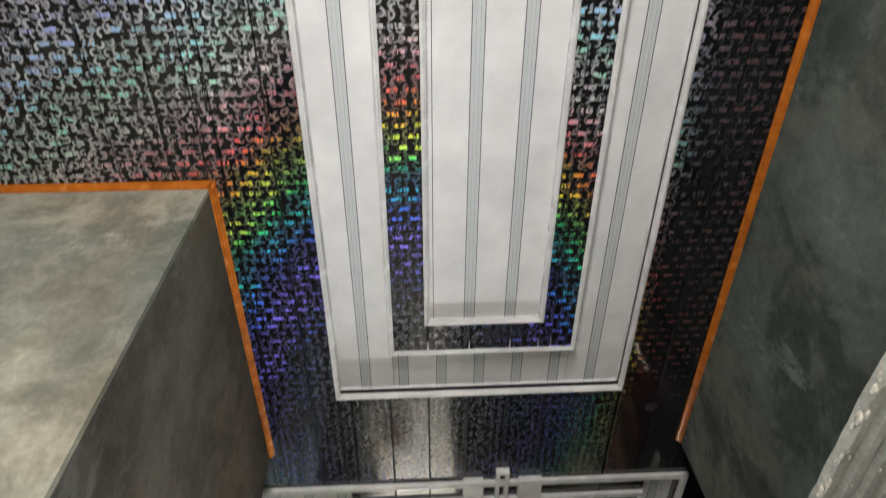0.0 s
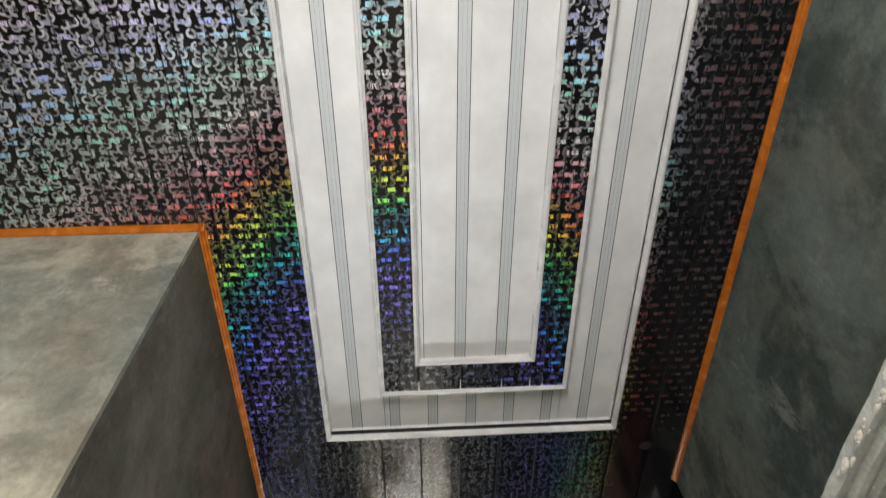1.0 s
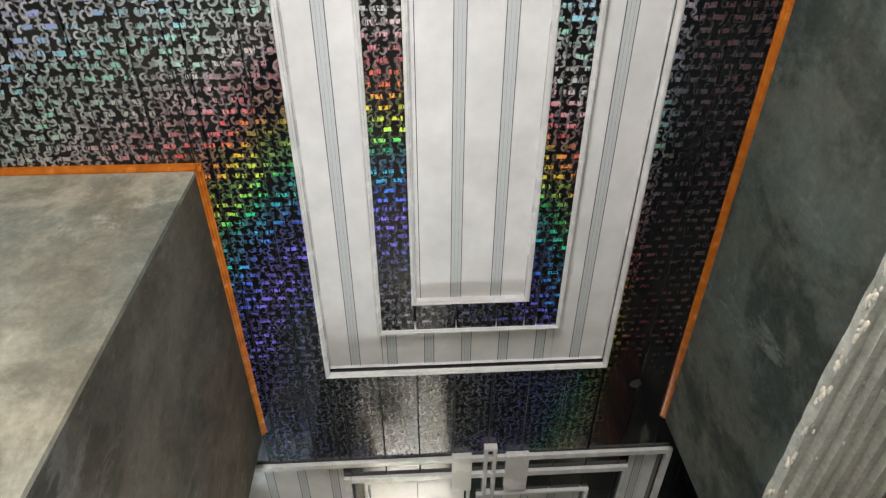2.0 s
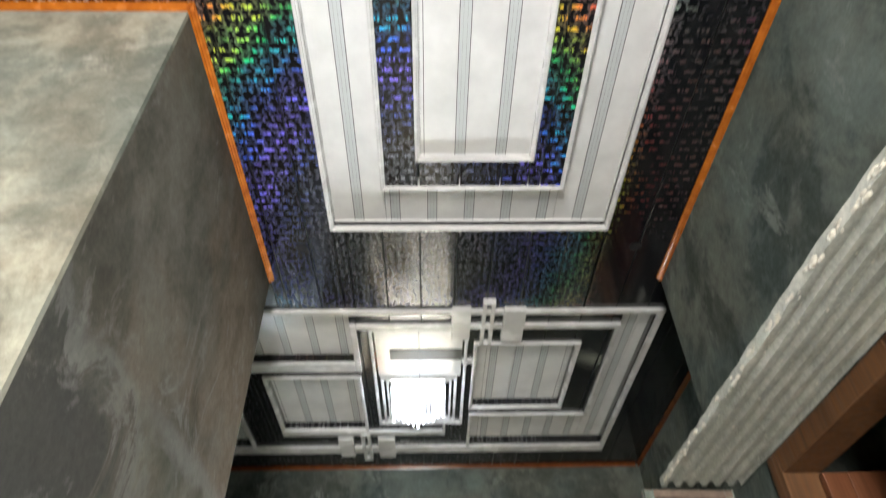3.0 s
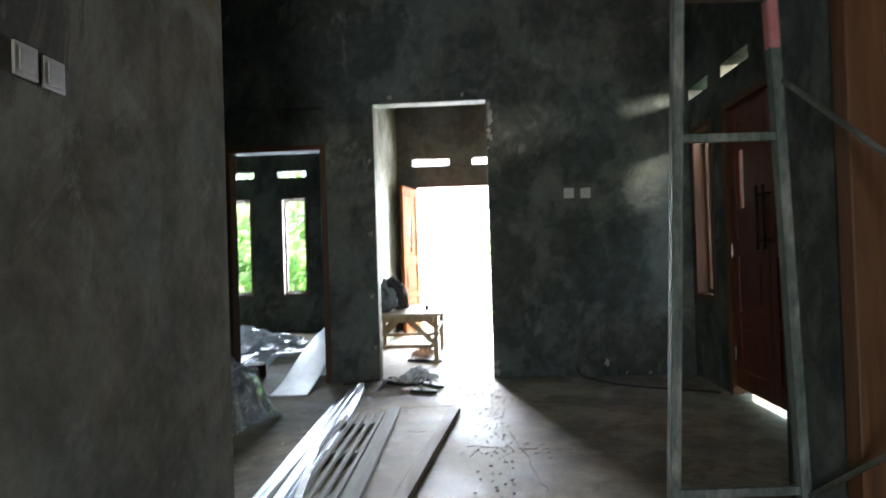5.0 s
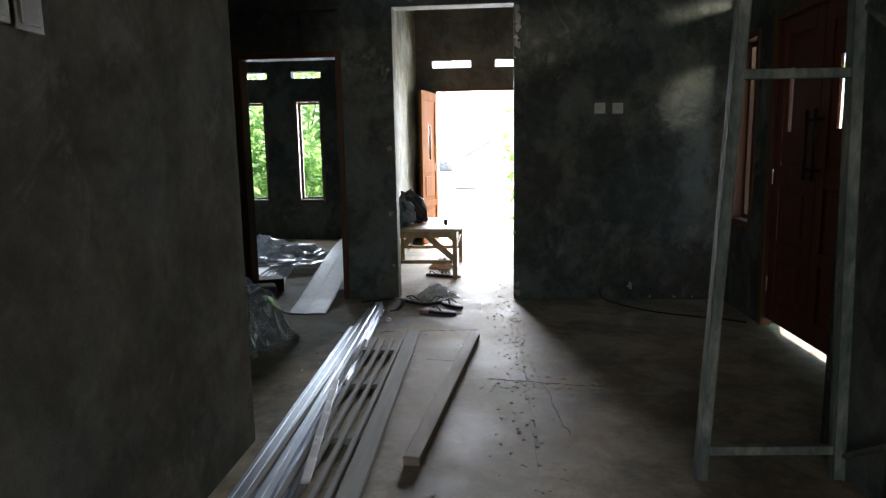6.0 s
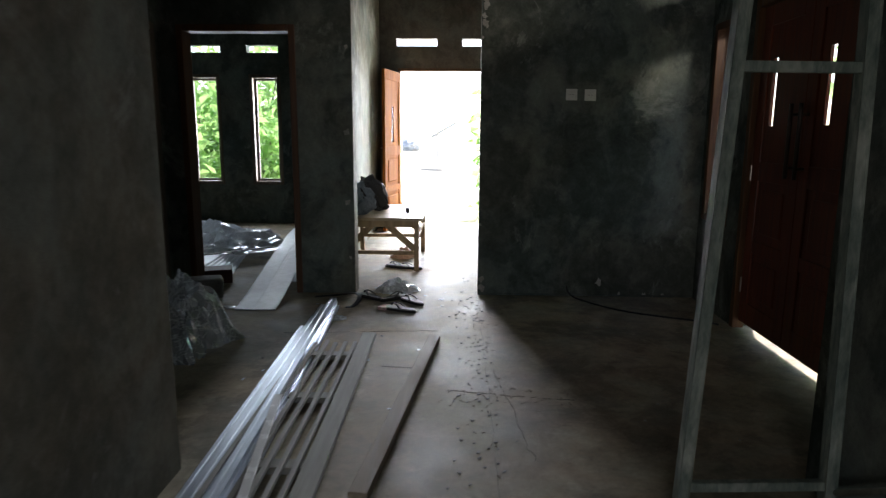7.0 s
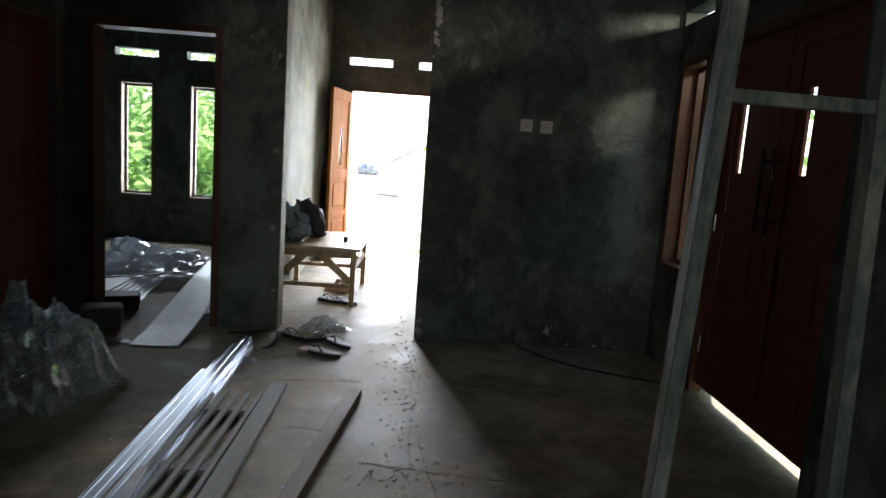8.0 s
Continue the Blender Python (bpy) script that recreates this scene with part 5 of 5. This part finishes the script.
def bag(at, size, tilt, material, label, seed):
    b = thing("backpack", label, "bag", at)
    bm = bmesh.new()
    bmesh.ops.create_icosphere(bm, subdivisions=4, radius=1.0)
    for v in bm.verts:
        c = v.co
        q = Vector((math.copysign(abs(c.x) ** 0.7, c.x) * size[0], math.copysign(abs(c.y) ** 0.75, c.y) * size[1], math.copysign(abs(c.z) ** 0.8, c.z) * size[2]))
        w = noise.noise(Vector((c.x * 2.6 + seed, c.y * 2.6, c.z * 2.2))) * 0.055 + abs(noise.noise(Vector((c.x * 7 + seed, c.y * 7, c.z * 4)))) * 0.035
        q += c.normalized() * w
        q.z = max(q.z, -size[2] * 0.96)
        v.co = q + Vector((0, 0, size[2] * 0.96))
    part("body", bm, material, b, "", True)
    for sx in (-0.45, 0.45):
        bm = bmesh.new()
        pts = [(sx * size[0], -size[1] * (0.7 + 0.42 * math.sin(math.pi * t)), size[2] * (0.35 + 1.4 * t)) for t in [i / 8 for i in range(9)]]
        for p, q in zip(pts, pts[1:]):
            beam(bm, p, q, 0.035, 0.008, (0, 1, 0))
        part("strap", bm, BAG_BLACK, b)
    bm = bmesh.new()
    box(bm, -size[0] * 0.6, -size[1] * 1.12, size[2] * 0.25, size[0] * 0.6, -size[1] * 0.85, size[2] * 0.9, 0.02)
    part("pocket", bm, material, b)
    b.matrix_world = pose(*at, *tilt)
    return b


bag((-0.07, 7.12, 0.517), (0.13, 0.10, 0.165), (0, -30, 20), BAG_BLUE, "dark blue cloth bag slumped on the bench", 1.0)
pack = bag((0.06, 7.44, 0.517), (0.085, 0.08, 0.195), (0, -28, 30), BAG_BLACK, "black backpack with a pale panel leaning on the bench", 7.0)
bm = bmesh.new()
box(bm, 0.062, -0.055, 0.10, 0.098, 0.05, 0.27, 0.012)
part("side_panel", bm, SOLE_PALE, pack, "pale grey side panel")
cup = thing("small_cup", "small dark cup standing on the bench top", "cup", (0.33, 7.22, 0.515))
bm = bmesh.new()
rings = []
for r, z in ((0.018, 0.0), (0.026, 0.05), (0.024, 0.05), (0.016, 0.005)):
    rings.append([bm.verts.new((r * math.cos(2 * math.pi * k / 18), r * math.sin(2 * math.pi * k / 18), z)) for k in range(18)])
for a, b in zip(rings, rings[1:]):
    for k in range(18):
        bm.faces.new((a[k], a[(k + 1) % 18], b[(k + 1) % 18], b[k]))
bm.faces.new(rings[0][::-1])
bm.faces.new(rings[-1])
part("body", bm, BAG_BLACK, cup, "", True)
bm = bmesh.new()
tube(bm, [(0.02, 0, 0.04), (0.042, 0, 0.036), (0.042, 0, 0.016), (0.02, 0, 0.012)], 0.003, 6)
part("handle", bm, BAG_BLACK, cup)

ORANGE_FILM = mottled("orange_plastic_bag", (0.58, 0.34, 0.22), (0.80, 0.56, 0.42), 9, 50, (0.3, 0.5), 0.0, 0.2, 0.003)
crumple("plastic_bag", (0.26, 7.55, 0), (0.14, 0.12, 0.11), 12, ORANGE_FILM, "crumpled peach plastic bag on the floor under the bench", "plastic bag", 22)

# ---- scraps on the floor ----
CHIP = mottled("pale_plaster_chip", (0.20, 0.20, 0.18), (0.40, 0.39, 0.36), 10, 60, (0.85, 1.0), 0.0, 0.5, 0.003)
rnd = random.Random(21)
bm = bmesh.new()
for i in range(150):
    x, y = rnd.uniform(-0.9, 2.4), rnd.uniform(2.6, 7.5)
    if i % 5:
        x = 0.97 + rnd.gauss(0, 0.07)
        y = rnd.uniform(3.0, 6.6)
    if y > 5.95 and not 0.05 < x < 0.95:
        continue
    s = rnd.uniform(0.002, 0.009)
    h = rnd.uniform(0.001, 0.006)
    q = box(bm, -s, -s * rnd.uniform(0.4, 1.0), 0, s, s * rnd.uniform(0.4, 1.0), h)
    m4 = Matrix.Translation((x, y, 0.0)) @ Matrix.Rotation(rnd.uniform(0, 6), 4, "Z")
    bmesh.ops.transform(bm, matrix=m4, verts=q)
tagged(finish("cement_crumbs", bm, CHIP), "grey crumbs of cement scattered over the floor", "debris", kind="stuff")
bm = bmesh.new()
for i in range(16):
    x, y = rnd.uniform(-0.4, 1.3), rnd.uniform(3.2, 6.2)
    if y > 5.9:
        x = rnd.uniform(0.1, 0.9)
    s = rnd.uniform(0.008, 0.02)
    q = box(bm, -s, -s * 0.4, 0.001, s, s * 0.4, 0.003)
    bmesh.ops.transform(bm, matrix=Matrix.Translation((x, y, 0)) @ Matrix.Rotation(rnd.uniform(0, 6), 4, "Z"), verts=q)
tagged(finish("paper_scraps", bm, WHITE_MATTE), "small white paper and plastic scraps on cement", "debris", kind="stuff")

# dark grit broken out of the rough strip along the floor
bm = bmesh.new()
rnd = random.Random(91)
for i in range(130):
    if i % 3:
        x, y = 1.0 + rnd.gauss(0, 0.06), rnd.uniform(2.7, 5.9)
    else:
        x, y = rnd.uniform(0.75, 1.45), 3.95 + rnd.gauss(0, 0.07)
    sx = rnd.uniform(0.002, 0.007)
    q = box(bm, -sx, -sx * rnd.uniform(0.25, 0.7), 0, sx, sx * rnd.uniform(0.25, 0.7), rnd.uniform(0.0008, 0.0025))
    bmesh.ops.transform(bm, matrix=Matrix.Translation((x, y, 0.0)) @ Matrix.Rotation(rnd.uniform(-0.7, 0.7), 4, "Z"), verts=q)
GRIT = mottled("dark_floor_grit", (0.17, 0.14, 0.105), (0.32, 0.265, 0.195), 14, 80, (0.9, 1.0), 0.0, 0.6, 0.002)
tagged(finish("floor_grit", bm, GRIT), "dark grit and flakes along a rough strip of the floor", "debris", kind="stuff")

# ---- broken plaster along the passage edges ----


def chip(bm, c, r, rnd, axis="y", thick=0.004):
    """A ragged flat patch, a few millimetres thick."""
    n = 11
    pts = []
    for k in range(n):
        a = 2 * math.pi * k / n
        q = r * rnd.uniform(0.45, 1.15)
        pts.append((math.cos(a) * q, math.sin(a) * q * rnd.uniform(0.9, 1.5)))
    lo = [bm.verts.new(Vector(c) + (Vector((u, 0, v)) if axis == "y" else Vector((0, u, v)))) for u, v in pts]
    off = Vector((0, -thick, 0)) if axis == "y" else Vector((thick, 0, 0))
    mid = bm.verts.new(Vector(c) + off)
    hi = [bm.verts.new(v.co * 0.85 + Vector(c) * 0.15 + off) for v in lo]
    for k in range(n):
        bm.faces.new((lo[k], lo[(k + 1) % n], hi[(k + 1) % n], hi[k]))
        bm.faces.new((hi[k], hi[(k + 1) % n], mid))


rnd = random.Random(31)
bm = bmesh.new()
for z, r in ((2.41, 0.03), (2.37, 0.022), (2.31, 0.038), (2.25, 0.03), (2.17, 0.024), (2.12, 0.030), (2.02, 0.012), (1.55, 0.010), (0.58, 0.012), (0.13, 0.03), (0.06, 0.034)):
    chip(bm, (1.005 + r * 0.9, FAR - 0.0015, z), r, rnd)
for x in (0.16, 0.80):
    chip(bm, (x, FAR - 0.0015, 2.50), 0.022, rnd, thick=0.012)
for z, r in ((1.95, 0.02), (1.3, 0.03), (0.75, 0.03), (0.3, 0.02)):
    chip(bm, (-0.02 - r * 0.8, FAR - 0.0015, z), r * 0.8, rnd)
chip(bm, (1.98, FAR - 0.0015, 0.12), 0.030, rnd, thick=0.002)
for x in (2.15, 2.35, 2.5):
    chip(bm, (x, FAR - 0.0015, 0.02), 0.016, rnd)
setting("trim_plaster_chips", bm, CHIP, "pale broken plaster along the doorway edges", "trim")
bm = bmesh.new()
box(bm, 1.07, FAR - 0.012, 0.002, R2 - 0.002, FAR - 0.0005, 0.018, 0.003)
setting("baseboard_far", bm, PLASTER, "low rough mortar line at the foot of the wall", "baseboard")

# ---- cracks in the cement floor ----
CRACK = mat("dark_crack", (0.085, 0.07, 0.053), 0.95)
rnd = random.Random(57)
for k, (a, b, w) in enumerate((((-0.30, 4.93), (0.72, 5.02), 0.006), ((1.02, 3.0), (1.0, 5.9), 0.005), ((0.80, 4.02), (1.45, 3.92), 0.004), ((1.18, 3.3), (1.06, 4.3), 0.006), ((0.42, 4.35), (0.62, 4.33), 0.007))):
    bm = bmesh.new()
    pts = []
    n = 26
    for i in range(n + 1):
        t = i / n
        x, y = a[0] + (b[0] - a[0]) * t, a[1] + (b[1] - a[1]) * t
        pts.append(Vector((x + rnd.gauss(0, 0.005), y + rnd.gauss(0, 0.005), 0.0006)))
    for p, q in zip(pts, pts[1:]):
        if rnd.random() < 0.86:
            beam(bm, p, q, w * rnd.uniform(0.2, 0.8), 0.0012, (0, 0, 1))
    setting("trim_floor_crack", bm, CRACK, "fine dark crack in the cement floor", "crack")

# ---- outside ----
LEAF = mottled("sunlit_leaf", (0.10, 0.27, 0.03), (0.26, 0.50, 0.07), 0.8, 6, (0.45, 0.65), 0.0, 0.05, 0.002)
# sunlight shines through the leaves
glow = LEAF.node_tree.nodes.new("ShaderNodeBsdfTranslucent")
glow.inputs["Color"].default_value = (0.46, 0.70, 0.26, 1)
mixed = LEAF.node_tree.nodes.new("ShaderNodeMixShader")
mixed.inputs[0].default_value = 0.55
wire(LEAF, bsdf(LEAF).outputs[0], mixed.inputs[1])
wire(LEAF, glow.outputs[0], mixed.inputs[2])
wire(LEAF, mixed.outputs[0], LEAF.node_tree.nodes["Material Output"].inputs["Surface"])
BARK = mottled("bark", (0.10, 0.075, 0.05), (0.20, 0.16, 0.11), 4, 30, (0.85, 1.0), 0.0, 0.7, 0.01)


def shrub(at, height, spread, seed, label, name="tree"):
    """Tapered trunk, limbs and a crown of separate leaves."""
    r = random.Random(seed)
    t = thing(name, label, "tree", at)
    bm = bmesh.new()
    tips = []
    for k in range(5):
        a = r.uniform(0, 6.28)
        top = Vector((math.cos(a) * spread * 0.6, math.sin(a) * spread * 0.6, height * r.uniform(0.55, 0.95)))
        base = Vector((0, 0, 0))
        mid = base.lerp(top, 0.5) + Vector((r.uniform(-0.1, 0.1), r.uniform(-0.1, 0.1), 0.15))
        prev, pr = base, 0.05
        for q, rr in ((mid, 0.035), (top, 0.012)):
            d = (q - prev).normalized()
            s = d.cross(Vector((0.3, 0.9, 0.1))).normalized()
            u = s.cross(d)
            A = [bm.verts.new(prev + (s * math.cos(g) + u * math.sin(g)) * pr) for g in (0, 1.26, 2.51, 3.77, 5.03)]
            B = [bm.verts.new(q + (s * math.cos(g) + u * math.sin(g)) * rr) for g in (0, 1.26, 2.51, 3.77, 5.03)]
            for g in range(5):
                bm.faces.new((A[g], A[(g + 1) % 5], B[(g + 1) % 5], B[g]))
            prev, pr = q, rr
        tips += [top, mid]
    part("trunk", bm, BARK, t)
    verts, faces = [], []
    for i in range(900):
        c = r.choice(tips) + Vector((r.gauss(0, spread * 0.42), r.gauss(0, spread * 0.42), r.gauss(0, height * 0.20)))
        if c.z < 0.05:
            c.z = r.uniform(0.05, 0.5)
        L, w = r.uniform(0.14, 0.38), r.uniform(0.045, 0.12)
        d = Vector((r.gauss(0, 1), r.gauss(0, 1), r.gauss(-0.2, 0.6))).normalized()
        s = d.cross(Vector((r.gauss(0, 1), r.gauss(0, 1), r.gauss(0, 1)))).normalized()
        b0 = len(verts)
        nrm = d.cross(s) * w * 0.4
        verts += [c, c + d * L * 0.5 + s * w + nrm, c + d * L, c + d * L * 0.5 - s * w + nrm, c + d * L * 0.5]
        faces += [(b0, b0 + 1, b0 + 4), (b0 + 1, b0 + 2, b0 + 4), (b0 + 2, b0 + 3, b0 + 4), (b0 + 3, b0, b0 + 4)]
    me = bpy.data.meshes.new("crown")
    me.from_pydata([tuple(v) for v in verts], [], faces)
    me.materials.append(LEAF)
    cr = new("crown", me)
    cr.parent = t
    return t


rnd = random.Random(77)
for i, (x, y, h) in enumerate(((-6.6, 17.5, 3.4), (-5.2, 15.6, 2.6), (-4.4, 17.8, 3.6), (-3.6, 14.4, 1.9), (-7.8, 19.0, 4.2), (-5.9, 21.0, 4.4), (-3.0, 19.5, 3.2), (-4.8, 13.6, 1.5), (-6.0, 14.2, 1.7))):
    shrub((x, y, -0.32), h, h * 0.42, 100 + i, "leafy green garden shrub in full sun")


def banana(at, seed):
    r = random.Random(seed)
    t = thing("banana_plant", "banana plant with broad bent green leaves", "plant", at)
    bm = bmesh.new()
    tube(bm, [(0, 0, 0), (0.02, 0, 0.8), (0, 0.03, 1.5)], 0.09, 10)
    part("stem", bm, LEAF, t)
    for k in range(8):
        a = k * 0.8 + r.uniform(-0.2, 0.2)
        bm = bmesh.new()
        rows = []
        n = 9
        for i in range(n + 1):
            s = i / n
            rr = 0.1 + 1.35 * s
            z = 1.45 + 0.9 * s - 1.15 * s * s
            w = 0.24 * math.sin(math.pi * min(1, 0.12 + 0.88 * s)) + 0.01
            c = Vector((math.cos(a) * rr, math.sin(a) * rr, z))
            sd = Vector((-math.sin(a), math.cos(a), 0))
            rows.append([bm.verts.new(c + sd * w * f + Vector((0, 0, abs(f) * 0.07))) for f in (-1, -0.5, 0, 0.5, 1)])
        for p, q in zip(rows, rows[1:]):
            for k2 in range(4):
                bm.faces.new((p[k2], p[k2 + 1], q[k2 + 1], q[k2]))
        part("leaf", bm, LEAF, t, "", True)
    return t


for i, (x, y, h) in enumerate(((6.8, 4.4, 3.6), (6.2, 6.2, 3.2), (7.6, 5.3, 4.4), (6.6, 8.2, 3.4))):
    shrub((x, y, -0.32), h, h * 0.42, 200 + i, "leafy green garden shrub beside the house")
shrub((2.30, 12.9, -0.32), 2.6, 0.95, 300, "leafy green shrub beside the front door")
banana((-5.4, 16.4, -0.32), 1)
banana((-3.5, 16.2, -0.32), 2)

# low shelter far across the yard
ROOF = mottled("grey_tin_roof", (0.6, 0.6, 0.6), (0.74, 0.74, 0.72), 2, 20, (0.5, 0.7), 0.3, 0.2, 0.004)
shed = thing("shelter", "small open shelter with a sloping tin roof across the yard", "shed", (0.05, 30.0, -0.32))
bm = bmesh.new()
beam(bm, (-0.55, 0, 1.38), (0.55, 0, 2.02), 1.2, 0.07, (0, 0, 1))
part("roof", bm, ROOF, shed)
for x, h in ((-0.32, 1.49),):
    bm = bmesh.new()
    tube(bm, [(x, 0.3, 0), (x, 0.3, h)], 0.03, 8)
    part("post", bm, ROOF, shed)
bm = bmesh.new()
bmesh.ops.create_icosphere(bm, subdivisions=3, radius=1.0)
for v in bm.verts:
    c = v.co
    v.co = Vector((c.x * 0.9, c.y * 0.6, max(-0.5, c.z) * 0.65 + 0.3)) * (1 + 0.25 * noise.noise(c * 2.5))
ob = finish("earth_pile", bm, ROOF)
ob.matrix_world = pose(-3.7, 56, -0.32)
tagged(ob, "grey heap of rubble across the yard", "rubble")
